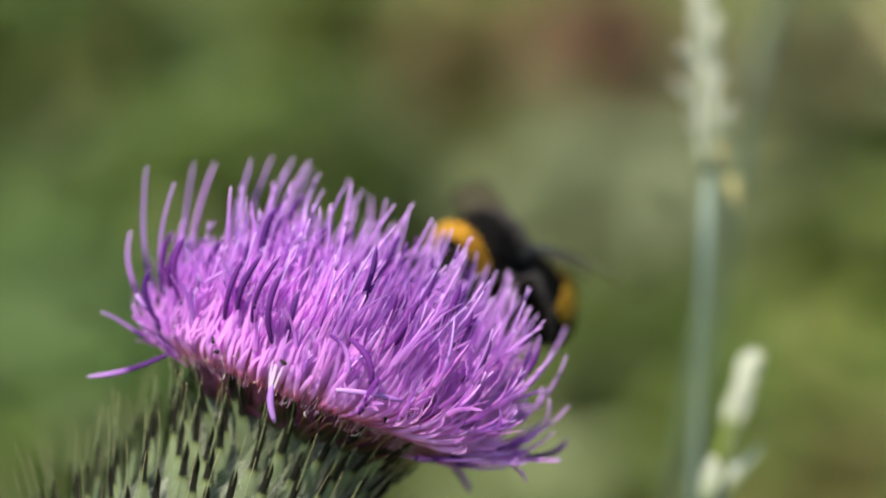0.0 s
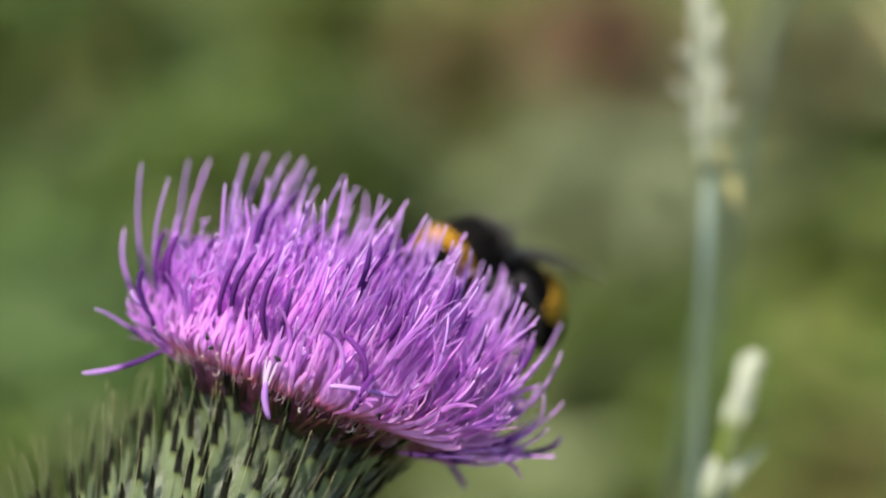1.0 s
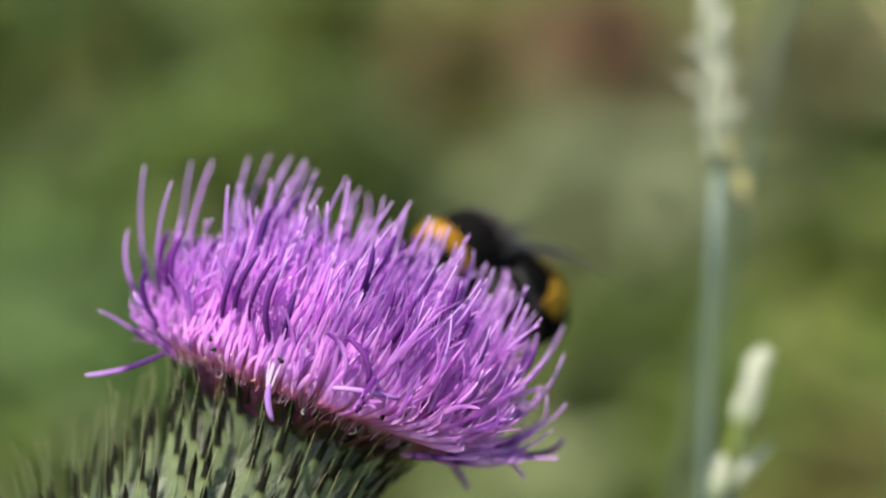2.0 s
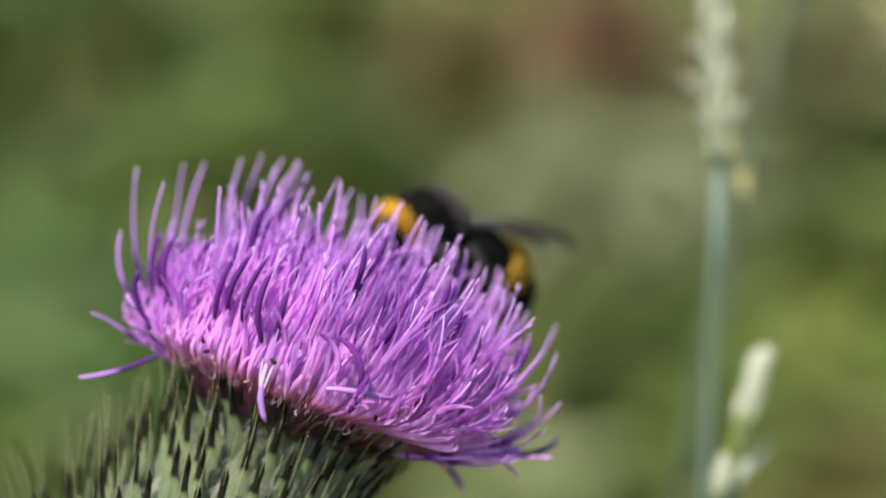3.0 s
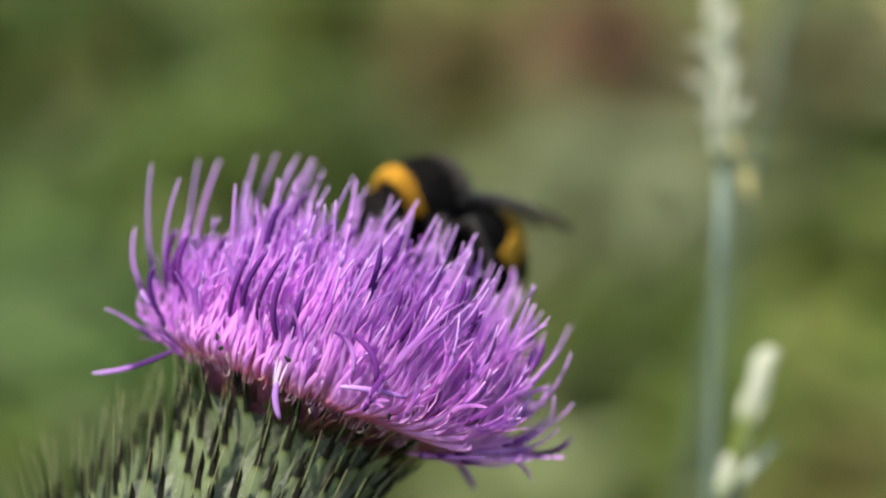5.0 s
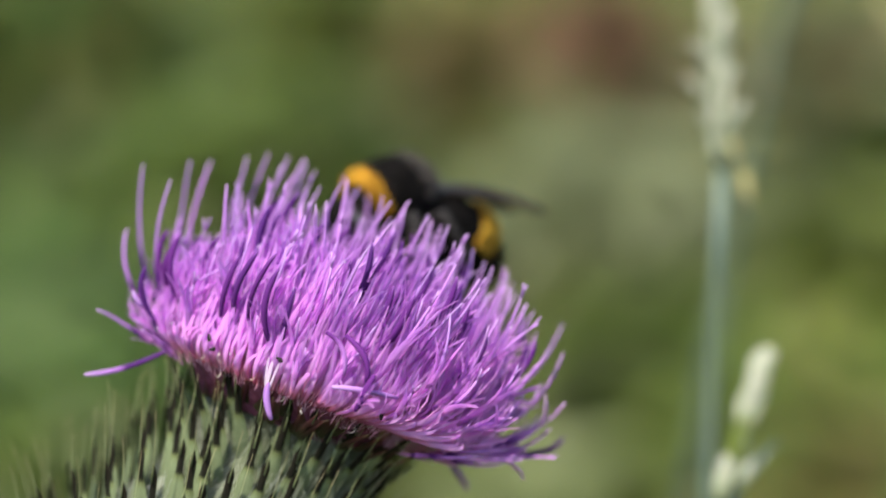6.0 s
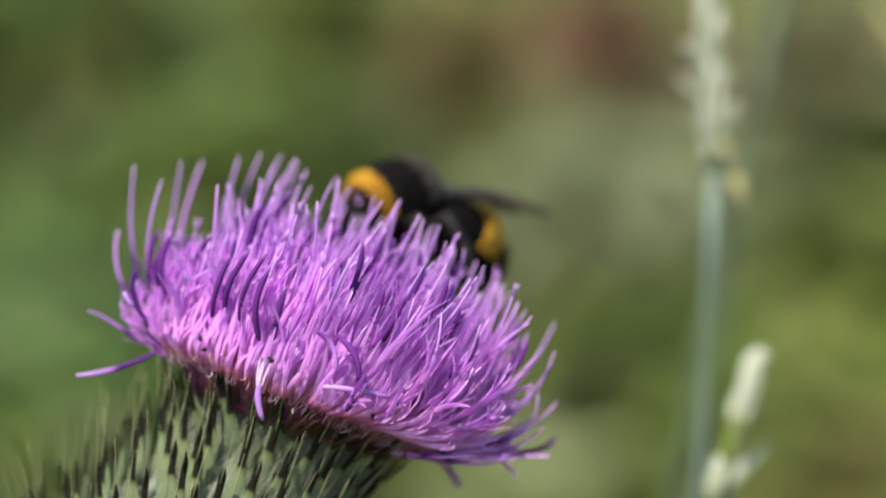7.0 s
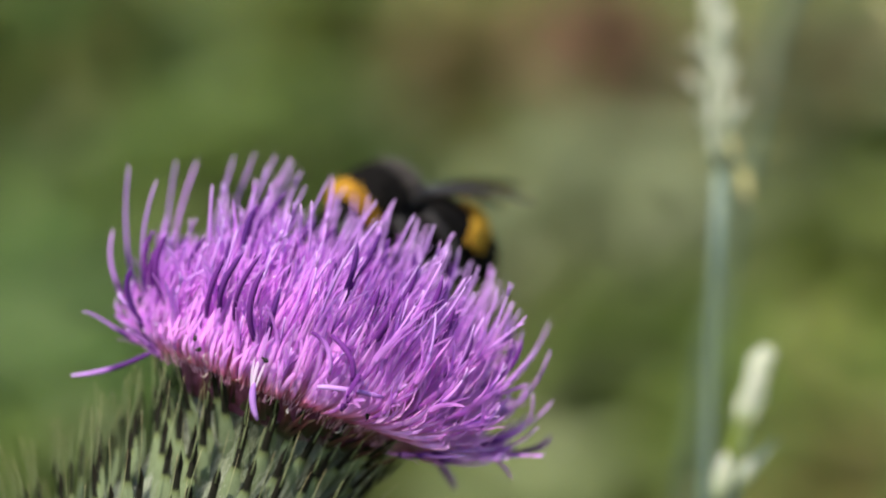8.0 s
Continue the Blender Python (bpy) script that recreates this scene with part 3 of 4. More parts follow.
            pts.append((cup_shift(zz) + rr * math.cos(ang + da * q), rr * math.sin(ang + da * q), zz))
        s.sweep(pts, [0.014] * 4, 3, cap=False)
    part("cobweb_wool", leaned(s), WOOL, thing, "white cobweb hairs", H, kind="stuff")

    # curled pale hairs along the rim
    s = Shape()
    for i in range(64):
        ang = rng.uniform(0, 6.283)
        p = Vector((math.cos(ang), math.sin(ang), 0)) * rng.uniform(12.0, 13.4) + Vector((0, 0, rng.uniform(-1.0, 1.5)))
        o = Vector((math.cos(ang), math.sin(ang), 0))
        t = Vector((-o.y, o.x, 0)) * rng.choice((-1, 1))
        g = rng.uniform(0.3, 0.6)
        s.sweep([p, p + o * 0.3 + t * 0.1 * g, p + (o * 0.5 + t * 0.35) * g, p + (o * 0.65 + t * 0.7 + Vector((0, 0, 0.3))) * g, p + (o * 0.7 + t * 0.85 + Vector((0, 0, 0.7))) * g,
                 p + (o * 0.65 + t * 0.8 + Vector((0, 0, 1.1))) * g, p + (o * 0.55 + t * 0.5 + Vector((0, 0, 1.4))) * g], [0.03, 0.035, 0.04, 0.045, 0.04, 0.03, 0.012], 5)
    part("curled_hair", leaned(s), PAPPUS, thing, "pale curled hairs under the florets", H, kind="stuff")

    # a withered white petal that hangs at the rim, with its purple tube
    for dx, wide in ((0.0, 0.34), (0.45, 0.2), (-0.3, 0.2)):
        path = bezier((-2.8 + dx * 1.4, -13.8, 4.4), (-2.7 + dx, -14.4, 3.0), (-2.3 + dx * 0.4, -14.3, 1.4 + 0.8 * abs(dx)), 7)
        part("withered_petal", Shape().petal(path, [wide * q for q in (0.4, 0.9, 1.0, 1.0, 0.9, 0.8, 0.6)], Vector((0, -1, 0.1))), WITHERED, thing, "withered white petal", H)
    # florets that have dropped over the front of the head
    drooped = [((-2.4, -14.2, 2.3), (-2.2, -14.6, 0.8), (-0.9, -14.5, -0.6), 0.32, 0.62, 0.85), ((2.3, -16.2, 9.0), (5.2, -17.6, 8.4), (5.5, -17.0, 6.0), 0.30, 0.15, 0.45),
               ((5.9, -17.2, 6.9), (5.8, -17.4, 5.2), (5.6, -16.2, 3.2), 0.36, 0.15, 0.5), ((0.6, -16.4, 8.6), (2.8, -17.8, 8.7), (3.5, -16.8, 5.8), 0.24, 0.45, 0.7),
               ((2.9, -16.4, 4.4), (5.4, -16.6, 5.3), (8.6, -15.2, 5.6), 0.26, 0.98, 0.62), ((-15.2, -6.0, 3.4), (-16.4, -6.2, 3.2), (-17.2, -6.0, 4.2), 0.26, 0.4, 1.0),
               ((-12.0, -4.0, 0.6), (-15.0, -4.2, -3.2), (-18.6, -4.0, -4.9), 0.24, 0.0, 1.0), ((16.4, 6.0, 3.2), (18.0, 6.5, 2.4), (19.4, 7.0, 0.9), 0.36, 0.5, 0.58),
               ((14.2, 5.0, 0.4), (16.6, 6.0, -0.4), (18.8, 6.5, -2.4), 0.36, 0.5, 0.57)]
    for a, b, c, wide, v0, v1 in drooped:
        part("drooping_floret", Shape().sweep(bezier(a, b, c, 9), [wide * q for q in (0.6, 0.8, 0.95, 1.0, 1.0, 0.95, 0.9, 0.8, 0.45)], 7, v0=v0, v1=v1), ANTHER, thing, "curled drooping purple floret", H)

    # soft pale fuzz at the foot of the outer florets
    s = Shape()
    for i in range(900):
        ang, r, z = rng.uniform(0, 6.283), rng.uniform(11.4, 12.8), rng.uniform(-0.9, 0.9)
        o = Vector((math.cos(ang), math.sin(ang), 0))
        p = o * r + Vector((0, 0, z))
        t = Vector((-o.y, o.x, 0)) * rng.gauss(0, 0.22)
        ln = rng.uniform(0.9, 2.2)
        s.sweep([p, p + (o * 0.45 + t * 0.4 + Vector((0, 0, 0.7))) * ln * 0.5, p + (o * 0.7 + t + Vector((0, 0, 0.9))) * ln], [0.035, 0.03, 0.012], 3, cap=False)
    part("fuzz", leaned(s), FUZZ, thing, "pale pink fuzz at the rim", H, kind="stuff")

    # the pink cushion on which the florets stand
    s = Shape()
    s.sweep([(0, 0, z) for z in (-2.8, -1.4, -0.2, 0.6, 1.6, 3.0, 4.6, 6.8)], [8.6, 9.8, 10.8, 11.4, 11.4, 10.8, 9.4, 6.0], 48)
    part("cushion", leaned(s), CUSHION, thing, "pink fuzzy flower cushion", H)

    # inner florets, packed under the ones that show
    fill, grains = Shape(), Shape()
    for i in range(3800):
        u, ang = (math.sqrt(rng.random()) if i % 2 else rng.uniform(0.72, 1.0)), rng.uniform(0, 6.283)
        a, b, c = floret_path(u, ang, rng)
        tip = a + (c - a) * rng.uniform(0.5, 0.82)
        path = bezier(a, a + (b - a) * 0.85 + Vector((math.cos(ang), math.sin(ang), 0)) * (0.5 * u), tip, 6)
        wide, turned = rng.uniform(0.26, 0.56), rng.uniform(-0.4, 0.4)
        fill.petal(path, [wide * q for q in (0.5, 0.7, 0.95, 1.0, 0.8, 0.2)], Vector((math.cos(ang + turned), math.sin(ang + turned), 0.2)), 0.0, rng.uniform(0.5, 0.75))
        if i % 9 == 0:
            size = rng.uniform(0.04, 0.085)
            grains.ball(path[rng.choice((2, 3, 4, 5))] + Vector((math.cos(ang), math.sin(ang), 0.3)) * 0.22, (size, size, size), rings=4, sides=6)
    # pollen that also supplies the fine sparkle of the florets
    part("pollen", grains, POLLEN, thing, "white pollen grains doubling as tiny glints on the florets", H, kind="stuff")
    part("floret_mass", fill, FLORET_FILL, thing, "tightly packed fine pink-purple florets", H, kind="stuff")

    # florets
    count = 280
    for i in range(count):
        u, ang = ((i + 0.5) / count) ** 0.5, i * 2.399963
        a, b, c = floret_path(u, ang, rng)
        petal, style = floret_shapes(a, b, c, rng)
        piece = part("floret", petal, FLORET, thing, "", H)
        part("anther_tube", style, ANTHER, piece)
    # stray florets that stand out from the edge
    strays = [(-17.6, -2, 3.4), (-18.8, 2, 3.8), (-16.2, -4, 2.0), (-17.0, -6, 4.8), (-15.4, -7, 1.6), (-20.0, -2, 1.0), (-21.0, 4, 14.7), (-18.3, 0, 14.6), (-16.5, 8, 17.2), (-20.6, 2, 8.5), (-17.5, 8, 16.5), (22.4, 0, 13.8),
              (23.5, 0, 9.7), (20.8, 4, 16.0), (23.0, -2, 7.2), (18.6, 8, 1.6), (21.0, 6, 4.0), (21.5, -5, 4.0), (14.5, 10, 17.5),
              (-10.0, 8, 20.6), (-8.6, 6, 21.0), (-11.6, 9, 20.0), (-9.2, 4, 19.6), (-7.4, 9, 20.6), (-12.6, 7, 19.0), (-6.2, 5, 20.4),
              (23.3, -1, 9.4), (21.6, -4, 3.4), (20.2, -6, 3.2), (22.6, 3, 6.2), (19.5, -8, 4.5), (17.5, -10, 3.0), (20.6, -3, 2.0)]
    rng = random.Random(77)
    for x, y, z in strays:
        flat = Vector((x, y, 0))
        o = flat.normalized()
        petal, style = floret_shapes(o * 11.5 + Vector((0, 0, -0.4)), o * (flat.length * (0.98 if z > 6 else 0.82)) + Vector((0, 0, (0.36 if z > 6 else 0.25) * z + 0.2)), Vector((x, y, z)), rng, stray=True)
        piece = part("floret", petal, FLORET, thing, "", H)
        part("anther_tube", style, ANTHER, piece)
    # taller florets round the place where the bee feeds
    for x, y, z in [(0.2, -3, 20.8), (2.1, -1, 21.4), (4.3, -3, 21.0), (5.6, 0, 20.6), (7.1, -2, 20.8), (8.6, -4, 19.8), (10.4, -1, 19.6), (-2.0, -2, 21.0), (3.2, 1, 20.4), (12.2, -3, 18.8),
                    (-4.0, -1, 20.6), (1.0, 2, 20.8), (6.4, 3, 20.2), (9.4, 3, 19.4), (13.8, -1, 18.6), (15.2, -3, 17.6), (11.6, 4, 18.6), (14.6, 3, 17.6), (-3.0, 4, 20.6), (16.8, 0, 16.6)]:
        petal, style = floret_shapes(Vector((x * 0.7, y * 0.6, 1.2)), Vector((x * 1.06 + 0.3, y * 0.75, z * 0.55)), Vector((x, y, z)), rng, stray=True)
        piece = part("floret", petal, FLORET, thing, "", H)
        part("anther_tube", style, ANTHER, piece)
    return thing, base


# ---------- pollen beetles ----------
def pollen_beetle():
    beetle = new("pollen_beetle")
    tagged(beetle, "tiny shiny black pollen beetle among the florets", "beetle", "pollen beetles")
    part("wing_case", Shape().ball((0, 0, 0.12), (0.42, 0.28, 0.2), rings=8, sides=12), LEG, beetle, unit=0.0007)
    head = part("head", Shape().ball((0.46, 0, 0.1), (0.16, 0.18, 0.13), rings=6, sides=10), LEG, beetle, unit=0.0007)
    for sgn in (1, -1):
        part("feeler", Shape().sweep([(0.55, sgn * 0.08, 0.12), (0.72, sgn * 0.18, 0.18), (0.8, sgn * 0.28, 0.14)], [0.02, 0.02, 0.035], 5), LEG, head, unit=0.0007)
        for x in (0.25, 0.02, -0.2):
            part("leg", Shape().sweep([(x, sgn * 0.2, 0.08), (x * 1.3, sgn * 0.38, 0.1), (x * 1.5, sgn * 0.48, -0.06)], [0.035, 0.03, 0.015], 5), LEG, beetle, unit=0.0007)
    return beetle


# ---------- the bumblebee ----------
HEADING = Vector((-0.80, -0.46, -0.36)).normalized()


def bumblebee():
    """Built in millimetres from the thorax's middle: x along the flower's face, y away from the lens, z up."""
    rng = random.Random(8)
    bee = new("bumblebee")
    tagged(bee, "furry black bumblebee with yellow bands feeding on the thistle", "bumblebee")

    def frame_along(d, up):
        d = Vector(d).normalized()
        u = Vector(up)
        u = (u - d * u.dot(d)).normalized()
        return Matrix((d, u.cross(d), u)).transposed()

    face = frame_along(HEADING, (0.25, 0.1, 1))
    o = Vector((0, 0, 0))
    core = (4.3, 4.0, 3.9)
    part("thorax", Shape().ball(o, core, face, rough=0.05).fur(o, core, face, 3200, 1.15, -HEADING * 0.3, rng=rng, thick=0.07), BLACK_FUR, bee, "black furry thorax")
    wider = tuple(q + 0.15 for q in core)
    part("collar", Shape().fur(o, wider, face, 2800, 1.15, HEADING * 0.1, lo=0.44, hi=0.70, thick=0.08, low=-0.10, rng=rng), COLLAR_FUR, bee, "orange-yellow furry collar")
    # grey hairs added for the rim-lit haze behind the thorax
    part("back_fringe", Shape().fur(o, core, face, 1100, 1.9, -HEADING * 0.5, lo=-1.0, hi=-0.45, thick=0.045, low=-0.2, rng=rng), LIT_FUR, bee, "grey-brown hairs coloured for the sunlit haze on the thorax")
    look_at = frame_along((-0.66, -0.55, -0.55), (0.2, 0, 1))
    hc = Vector((-3.9, -3.1, -2.5))
    head = part("head", Shape().ball(hc, (2.0, 2.5, 2.9), look_at, rough=0.06).fur(hc, (2.0, 2.5, 2.9), look_at, 900, 0.8, HEADING * 0.2, rng=rng, thick=0.05), BLACK_FUR, bee, "black head")
    for sgn in (1, -1):
        part("eye", Shape().ball(hc + look_at @ Vector((0.6, sgn * 2.1, 0.4)), (1.0, 0.75, 1.7), look_at, rings=10, sides=14), SHELL, head, "glossy black eye")
        feel = [hc + look_at @ Vector(p) for p in ((1.9, sgn * 0.8, 0.6), (3.0, sgn * 1.5, 0.9), (3.5, sgn * 2.1, 0.4), (4.0, sgn * 2.9, -0.8), (4.2, sgn * 3.4, -2.0))]
        part("antenna", Shape().sweep(feel, [0.16, 0.15, 0.2, 0.2, 0.16], 6), SHELL, head)
    part("tongue", Shape().sweep([hc + look_at @ Vector(p) for p in ((1.2, 0, -2.2), (1.4, 0, -3.8), (0.9, 0, -5.6))], [0.4, 0.3, 0.12], 6), SHELL, head)
    # abdomen runs back from the thorax and bends down over the flower
    dirn = Vector((0.60, 0.52, -0.60)).normalized()
    turn = frame_along(dirn, (0.65, -0.1, 0.75))
    mid, rad = Vector((6.9, 3.6, -3.7)), (6.0, 4.0, 3.5)
    abdomen = part("abdomen", Shape().ball(mid, rad, turn, rings=18, sides=26).fur(mid, rad, turn, 3000, 0.9, dirn * 0.9, rng=rng, thick=0.06, lo=-0.97, hi=1.0), BLACK_FUR, bee, "black furry abdomen")
    big = tuple(q + 0.08 for q in rad)
    part("band", Shape().fur(mid, big, turn, 2600, 1.1, dirn * 0.6, lo=-0.10, hi=0.20, thick=0.09, low=0.25, rng=rng), YELLOW_FUR, abdomen, "yellow furry band")
    # wings folded back over the abdomen, seen nearly along their plane
    wings = {}
    for sgn in (1, -1):
        for name, ln, wd, root, droop, roll in (("forewing", 12.2, 4.6, (4.6, 1.5), 12, 10), ("hindwing", 8.8, 3.2, (4.6, 1.0), 14, 12)):
            s = Shape()
            rows, cols = 12, 6
            for i in range(rows + 1):
                q = i / rows
                w = wd * (0.16 + 0.84 * math.sin(math.pi * min(0.94, 0.08 + 0.62 * q ** 0.9)) ** 1.2) * (1.0 if q < 0.9 else 1 - 6 * (q - 0.9) ** 1.3)
                for j in range(cols + 1):
                    f = j / cols
                    s.v.append(Vector((ln * q, -sgn * w * (f - 0.25), 0.2 * math.sin(9 * f + 3 * q) * q + 0.7 * math.sin(math.pi * q))))
                    s.uv.append((f, q))
            for i in range(rows):
                for j in range(cols):
                    a = i * (cols + 1) + j
                    s.f.append((a, a + 1, a + cols + 2, a + cols + 1))
                    s.m.append(0)
            hinge = Matrix.Translation(Vector((root[0], 2.4 - sgn * 1.6, root[1])) * 0.001) @ pose(0, 0, 0, 0, droop, 0) @ pose(0, 0, 0, 0, 0, 19 + sgn * 3) @ pose(0, 0, 0, sgn * roll, 0, 0)
            wing = part(name, s, WING, bee, "smoky brown clear wing", hinge)
            wings[name, sgn] = wing
            for f0, f1 in ((0.02, 0.0), (0.3, 0.25), (0.5, 0.55), (0.7, 0.85)):
                vs = []
                for i in range(rows):
                    f = f0 + (f1 - f0) * i / rows
                    j = min(cols - 1, int(f * cols))
                    p, q = s.v[i * (cols + 1) + j], s.v[i * (cols + 1) + j + 1]
                    vs.append(p.lerp(q, f * cols - j))
                part("vein", Shape().sweep(vs, [0.11 - 0.006 * i for i in range(rows)], 4), SHELL, wing)
    # legs: hip, knee, shin and foot, three to a side
    legs = {}
    eye3 = Matrix.Identity(3)
    sets = {("front", -1): ((-1.6, -3.0, -2.4), (-1.2, -5.4, -2.6), (-2.0, -6.0, -5.0), (-2.4, -6.2, -8.0)),
            ("middle", -1): ((0.8, -3.2, -2.4), (2.2, -5.6, -1.6), (2.8, -5.8, -4.8), (2.4, -6.2, -10.8)),
            ("hind", -1): ((3.0, -1.8, -2.6), (5.2, -3.6, -1.4), (7.2, -3.4, -4.6), (7.8, -3.4, -8.6)),
            ("front", 1): ((-3.0, 1.6, -2.4), (-4.8, 2.8, -2.6), (-5.0, 3.2, -5.0), (-5.2, 3.4, -8.0)),
            ("middle", 1): ((-0.6, 3.4, -2.4), (-1.0, 5.6, -2.0), (-0.6, 6.2, -5.0), (-0.6, 6.4, -8.6)),
            ("hind", 1): ((3.0, 3.8, -2.6), (3.4, 6.4, -2.0), (5.0, 7.6, -5.0), (5.6, 8.0, -8.6))}
    for key, joints in sets.items():
        p = [Vector(q) for q in joints]
        leg = legs[key] = part("leg", Shape().sweep([p[0], p[1], p[2], p[3]], [0.55, 0.62, 0.5, 0.2], 8), LEG, bee, "black bristly leg")
        # middle tufts get the paler fur, painting the greyish glints on those legs
        part("bristle_tuft", Shape().fur(p[1] * 0.5 + p[2] * 0.5, (0.6, 0.7, 1.7), eye3, 130, 0.8, (0, 0, -0.4), rng=rng, thick=0.04), BLACK_FUR if key[0] != "middle" else LIT_FUR, leg)
    return bee, wings, legs


# ---------- grasses beside the thistle ----------
def spikelet(s, p, way, ln, wide, out):
    s.sweep([p, p + way * ln * 0.3 + out * wide * 0.2, p + way * ln * 0.65 + out * wide * 0.25, p + way * ln], [wide * 0.25, wide * 0.5, wide * 0.38, wide * 0.06], 6, flat=0.6)


def grass_ear(name, label, foot, bend, low, top, stem_r, rows, sp_len, sp_wide, open_out, husk, seed, extras=()):
    """A grass stalk from the ground with an ear of husks between low and top. All in metres, by place."""
    rng = random.Random(seed)
    thing = new(name)
    thing.matrix_basis = Matrix.Translation(foot)
    tagged(thing, label, "grass", "grass ears")
    loc = [(Vector(p) - foot) * 1000 for p in (foot, bend, low, top)]
    pts = bezier(loc[0] - Vector((0, 0, 15)), loc[1], loc[2], 18)
    part("stem", Shape().sweep(pts, [stem_r * (1.12 - 0.012 * i) for i in range(18)], 10), GRASS_STEM, thing, "blue-green grass stem")
    way = (loc[3] - loc[2])
    length = way.length
    way.normalize()
    part("ear_axis", Shape().sweep([loc[2] - way, loc[2] + way * length * 0.5, loc[3]], [stem_r * 0.7, stem_r * 0.6, stem_r * 0.25], 6), GRASS_STEM, thing)
    side = way.orthogonal().normalized()
    for i in range(rows):
        q = i / rows
        d = side.copy()
        d.rotate(Matrix.Rotation(i * 2.4 + rng.uniform(-0.3, 0.3), 3, way))
        s = Shape()
        lean = open_out * rng.uniform(0.5, 1.3)
        spikelet(s, loc[2] + way * length * q, (way + d * lean).normalized(), sp_len * rng.uniform(0.8, 1.2) * (1 - 0.3 * q), sp_wide * rng.uniform(0.8, 1.2), d)
        part("husk", s, husk, thing)
    for p, tip, wide, skin, label in extras:
        s = Shape()
        p, tip = (Vector(p) - foot) * 1000, (Vector(tip) - foot) * 1000
        spikelet(s, p, (tip - p).normalized(), (tip - p).length, wide, Vector((0, 0, 1)))
        part("husk", s, skin, thing, label)
    return thing


def aim(px, py, ahead):
    s = ahead * math.tan(radians(10)) / 784
    return VIEW @ Vector(((px - 784) * s, (441 - py) * s, -ahead))


ground()
meadow_grass()
weeds()
THISTLE, THISTLE_BASE = thistle()
BEE, WINGS, LEGS = bumblebee()
BEETLES = []
for x, y, z, spin in ((-8.8, -11.6, 3.6, 40), (-8.1, -12.0, 2.9, 120), (-2.2, -14.6, 4.6, 75), (7.9, -13.6, 3.4, 200)):
    one = copy_thing(BEETLES[0], Matrix()) if BEETLES else pollen_beetle()
    outward = Vector((x, y, 0)).normalized()
    seat = Matrix((Vector((0, 0, 1)), outward.cross(Vector((0, 0, 1))), outward)).transposed().to_4x4()
    seat.translation = Vector((x, y, z)) / 1000
    one.matrix_basis = Matrix.Translation(THISTLE_BASE) @ head_frame(THISTLE_BASE) @ seat @ Matrix.Rotation(radians(spin), 4, "Z")
    BEETLES.append(one)
low = aim(1254, 312, 0.285)
spread = [(1240, 205, 1186, 142), (1236, 128, 1196, 80), (1262, 250, 1298, 184), (1252, 180, 1284, 124), (1246, 255, 1216, 205), (1245, 80, 1272, 32)]
GRASS_A = grass_ear("tall_grass", "pale flowering grass ear on a blue-green stem", Vector((low.x - 0.012, low.y + 0.02, 0)), aim(1205, 1500, 0.287), low, aim(1238, -130, 0.287),
                    0.82, 46, 6.4, 1.15, 0.30, HUSK, 3, extras=[(aim(a, b, 0.286), aim(c, d, 0.284), 1.6, HUSK, "") for a, b, c, d in spread]
                    + [(aim(1266, 252, 0.285), aim(1284, 306, 0.285), 1.5, DRY_HUSK, "dangling dry husk"), (aim(1291, 312, 0.285), aim(1306, 382, 0.285), 1.9, DRY_HUSK, "dangling dry husk")])
low2 = aim(1290, 772, 0.272)
pieces = [(1248, 905, 1270, 800, 2.5, HUSK), (1256, 890, 1282, 812, 1.5, DRY_HUSK), (1278, 880, 1354, 785, 1.3, GRASS_STEM), (1280, 870, 1312, 818, 1.5, HUSK), (1266, 850, 1298, 735, 2.2, LEAF["lime"])]
GRASS_B = grass_ear("short_grass", "short pale grass ear beside the tall one", Vector((low2.x - 0.03, low2.y + 0.01, 0)), aim(1200, 1300, 0.272), low2, aim(1326, 656, 0.274),
                    0.8, 24, 4.2, 1.5, 0.24, HUSK, 4, extras=[(aim(a, b, 0.272), aim(c, d, 0.272), w, skin, "") for a, b, c, d, w, skin in pieces])
low3 = aim(1300, 200, 0.40)
GRASS_C = grass_ear("thin_grass", "thin blue-green grass stem with a dry tip", Vector((low3.x - 0.06, low3.y + 0.03, 0)), aim(1125, 330, 0.40), aim(1418, -80, 0.36), aim(1460, -200, 0.36),
                    1.0, 10, 5.0, 1.2, 0.3, DRY_HUSK, 6)
low4 = aim(1700, 170, 0.37)
GRASS_D = grass_ear("dry_grass", "dry straw-coloured grass head", Vector((low4.x + 0.05, low4.y + 0.02, 0)), aim(1740, 700, 0.37), low4, aim(1565, 8, 0.37),
                    0.8, 14, 6.0, 1.7, 0.35, DRY_HUSK, 7)


# ---------- what moves ----------
COLLAR, BAND = Vector((-1.0, -3.2, 2.25)), Vector((10.1, 0.6, -2.0))


def bee_pose(right, up, slant, turn=0.0):
    """The bee's pose: the middle of its collar by millimetres right of and above the lens's axis, and its slant."""
    ahead = 252.0
    m = Matrix.Rotation(radians(turn), 3, "Z")
    to_view = Matrix(((1, 0, 0), (0, 0, 1), (0, -1, 0)))
    m = to_view @ m
    a, b = m @ COLLAR, m @ BAND
    m = Matrix.Rotation(radians(slant) - math.atan2(b.y - a.y, b.x - a.x), 3, "Z") @ m
    mid = m @ COLLAR
    place = m.to_4x4()
    place.translation = Vector(((right - mid.x) / 1000, (up - mid.y) / 1000, -ahead / 1000))
    return VIEW @ place


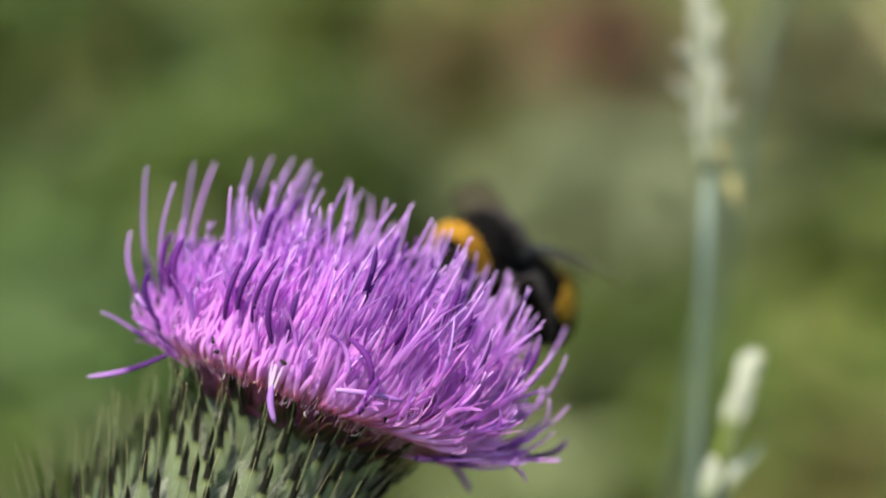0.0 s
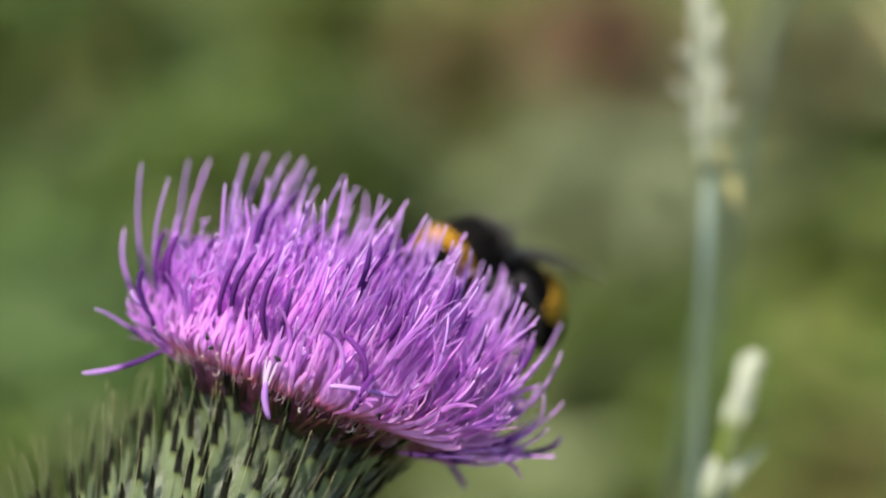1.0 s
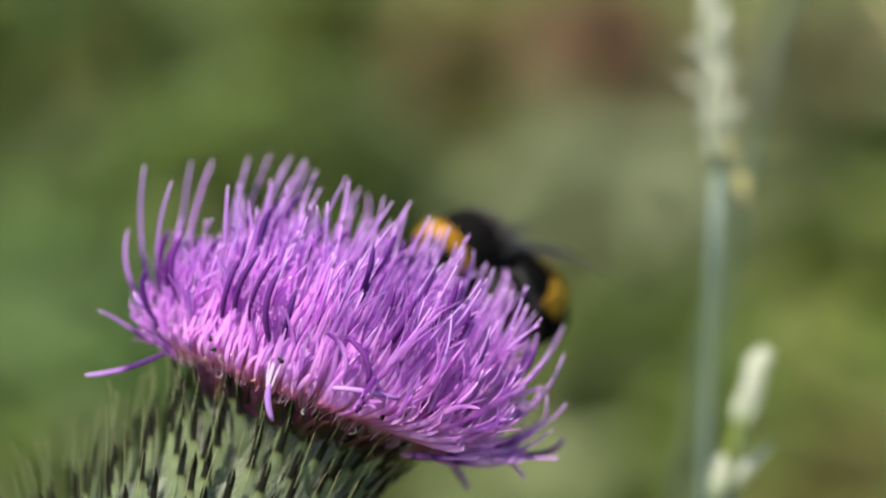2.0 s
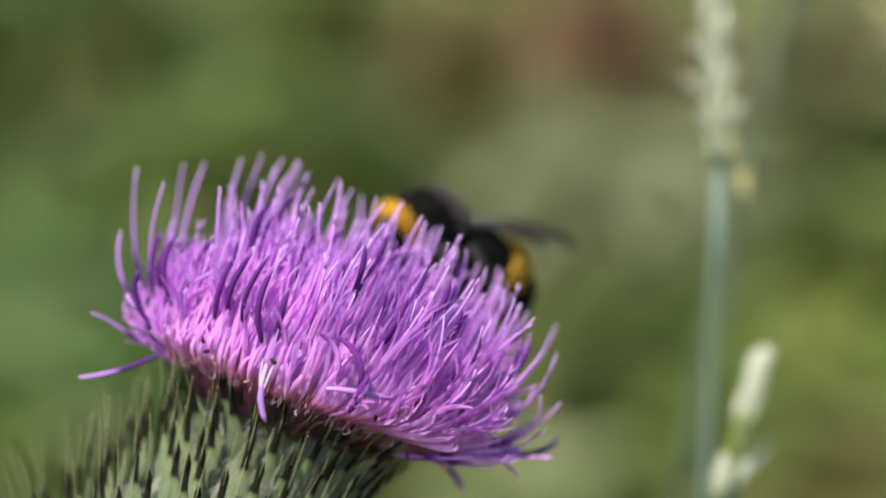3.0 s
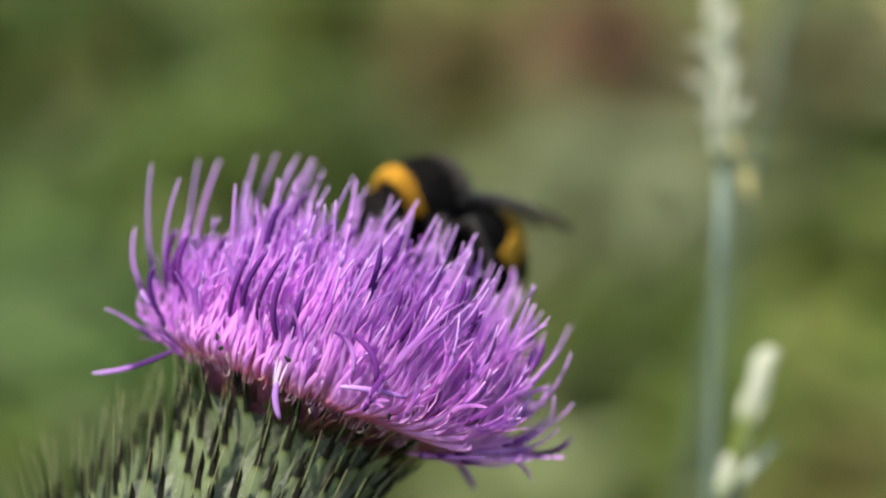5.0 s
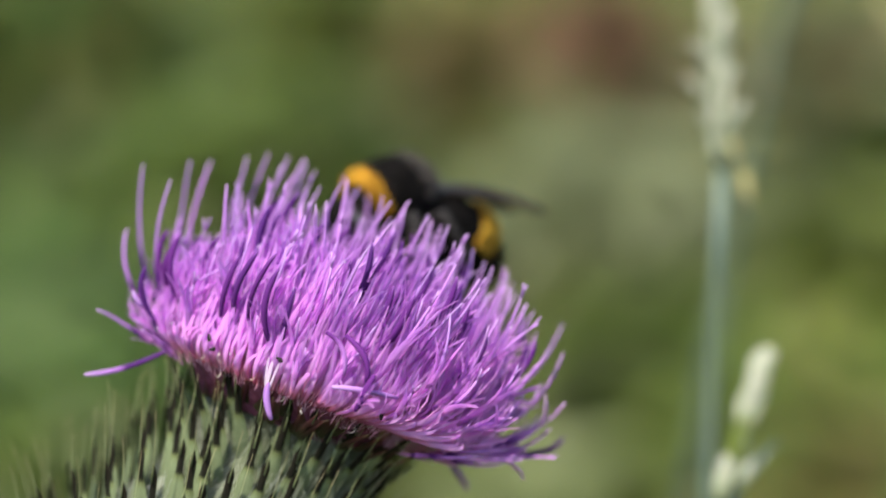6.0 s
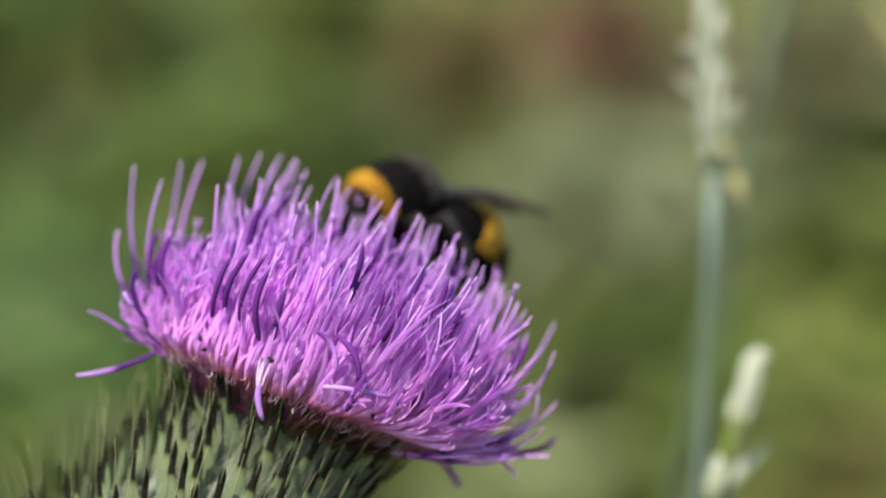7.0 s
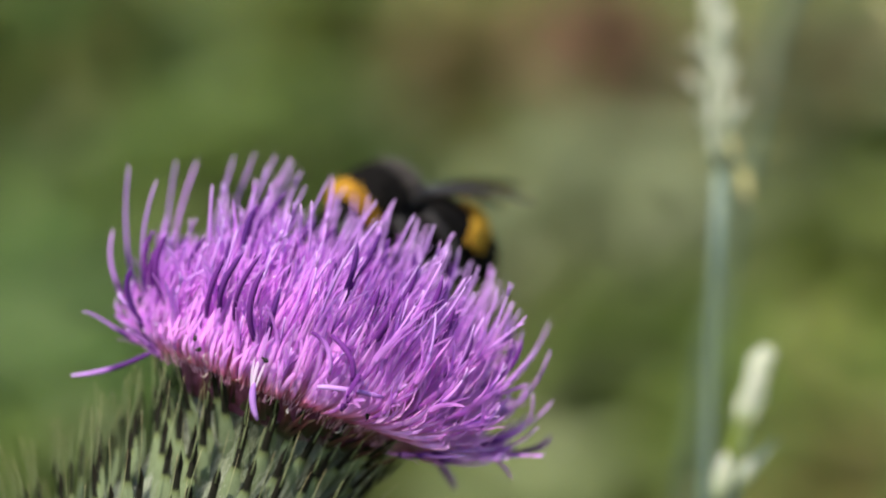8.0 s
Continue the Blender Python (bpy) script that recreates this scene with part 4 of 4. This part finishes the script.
def sway(thing, rows, height):
    """A stalk that bends from its foot: millimetres to the right and up at the given height."""
    foot = thing.matrix_basis.translation.copy()
    walk(thing, [(t, pose(foot.x, foot.y, foot.z + up / 1000, 0, math.degrees(right / 1000 / height), 0)) for t, right, up in rows])


def motions():
    stalk = [(0.0, 0.00, -0.00), (0.5, -0.57, 0.32), (1.0, -0.49, 0.33), (1.5, 0.00, 0.24), (3.0, -0.81, 0.08), (3.5, -0.16, -0.08),
          (4.0, 0.08, 0.32), (4.5, 0.40, 0.33), (6.0, -0.32, 0.24), (6.5, -1.22, 0.49), (7.0, -1.06, 0.24), (7.5, -1.06, 0.16),
          (8.0, -1.54, 0.24)]
    tilts = (0.0, -0.14, -0.07, 0.0, -0.5, -0.2, 0.0, 0.07, -0.14, -0.27, -0.4, -0.36, -0.46)
    middle = near(-13.75, -14.28, 236)
    for thing in [THISTLE] + BEETLES:
        seat = thing.matrix_basis.copy()
        walk(thing, [(t, Matrix.Translation(middle) @ pose(right / 1000, 0, up / 1000, 0, tilt, 0) @ Matrix.Translation(-middle) @ seat) for (t, right, up), tilt in zip(stalk, tilts)])
    grass = [(0.0, 0.0, 0.0), (0.5, 1.55, 0.5), (1.0, 0.06, -0.25), (1.5, 0.83, 0.2), (3.0, 1.2, 0.6), (3.5, 1.93, 0.85), (4.0, 1.2, 0.4),
             (4.5, 1.72, 0.6), (6.0, 1.43, 0.45), (6.5, 1.34, 0.2), (7.0, 0.57, 0.3), (7.5, 1.37, 0.7), (8.0, 1.31, 0.6)]
    sway(GRASS_A, grass, 0.80)
    sway(GRASS_B, [(t, x * 0.93, z * 0.7) for t, x, z in grass], 0.76)
    sway(GRASS_C, [(t, x * 1.1, z * 0.5) for t, x, z in grass], 0.84)
    dry = [(0.0, -2.7, -1.3), (0.5, -0.7, -0.7), (1.0, -1.7, -2.0), (1.5, -0.7, -0.3), (3.0, -1.3, -0.6), (3.5, 0.0, 0.0), (4.0, -0.8, -0.5),
           (4.5, 0.0, 0.0), (6.0, -0.5, -0.4), (6.5, -0.2, -1.3), (7.0, -1.1, -1.7), (7.5, 0.3, -0.7), (8.0, -0.5, 0.0)]
    sway(GRASS_D, dry, 0.84)
    turns = ((0.0, 1.7, 2.8, 4.1, 4.5, 4.8, 5.8, 6.1, 6.4, 6.6, 8.0), (11, 9, 0, 0, 4, 3, 1, 2, 4, 2, 0))
    walk(BEE, [(t, bee_pose(x, y, a, float(np.interp(t, *turns)))) for t, x, y, a in [(0.0, 3.4, 1.6, -29.0), (0.3, 2.9, 3.2, -35.0), (0.6, 2.1, 1.5, -28.0), (1.0, 1.9, 1.2, -27.5), (1.4, 2.2, 1.4, -27.0), (1.7, 2.4, 1.2, -26.5),
          (2.8, -2.8, 4.3, -24.5), (3.0, -3.1, 3.9, -23.0), (3.2, -3.1, 3.8, -21.5), (3.4, -2.7, 3.9, -19.0), (3.6, -2.5, 3.6, -18.5), (3.8, -3.1, 3.8, -20.0), (4.0, -3.7, 4.8, -21.3),
          (4.2, -3.2, 6.5, -28.1), (4.4, -2.7, 8.0, -33.2), (4.5, -2.5, 9.0, -35.0), (4.7, -2.6, 7.2, -31.9), (5.8, -5.0, 7.3, -23.7), (6.0, -6.2, 7.2, -21.4),
          (6.2, -6.2, 7.9, -24.9), (6.4, -4.8, 8.5, -29.2), (6.5, -4.6, 8.5, -29.6), (6.6, -6.0, 7.5, -25.0), (6.8, -5.8, 7.1, -23.2), (7.0, -5.8, 6.9, -21.3),
          (7.2, -5.9, 7.35, -23.5), (7.4, -5.6, 7.2, -24.0), (7.6, -6.1, 6.8, -23.0), (7.8, -7.0, 6.8, -18.6), (8.0, -7.9, 6.3, -15.0)]])
    # the far wings lift and settle, as parts of the bee
    for name in ("forewing", "hindwing"):
        wing = WINGS[name, -1]
        rest = wing.matrix_basis.copy()
        root = Matrix.Translation(rest.translation)
        along = rest.to_3x3() @ Vector((1, 0, 0))
        rows = []
        for t, tip in [(0.0, (-0.24, 0.82, 0.52)), (0.3, None), (0.6, (0.25, 0.93, 0.20)), (1.7, (0.2, 0.94, 0.22)), (2.8, None), (3.2, (0.75, 0.62, 0.05)), (3.5, (0.32, 0.88, 0.34)),
                       (3.8, (0.75, 0.62, 0.0)), (4.2, None), (6.5, None), (7.5, (0.87, 0.42, -0.16)), (8.0, (0.85, 0.5, -0.06))]:
            lift = along.rotation_difference(Vector(tip)) if tip else Matrix.Identity(3).to_quaternion()
            rows.append((t, root @ lift.to_matrix().to_4x4() @ root.inverted() @ rest))
        walk(wing, rows)
    # a middle leg is waved once
    leg = LEGS["middle", -1]
    hip = Matrix.Translation(Vector((0.8, -3.2, -2.4)) * 0.001)
    still = leg.matrix_basis.copy()
    lifted = Vector((1.6, -3.0, -8.4)).rotation_difference(Vector((-1.0, -2.0, 9.0)))
    flat = Matrix.Identity(3).to_quaternion()
    rows = [(t, hip @ flat.slerp(lifted, share).to_matrix().to_4x4() @ hip.inverted() @ still)
            for t, share in ((0.0, 0), (2.2, 0), (2.4, 0.5), (2.6, 1), (2.82, 1), (2.92, 0.5), (3.04, 0), (8.0, 0))]
    walk(leg, rows)


motions()
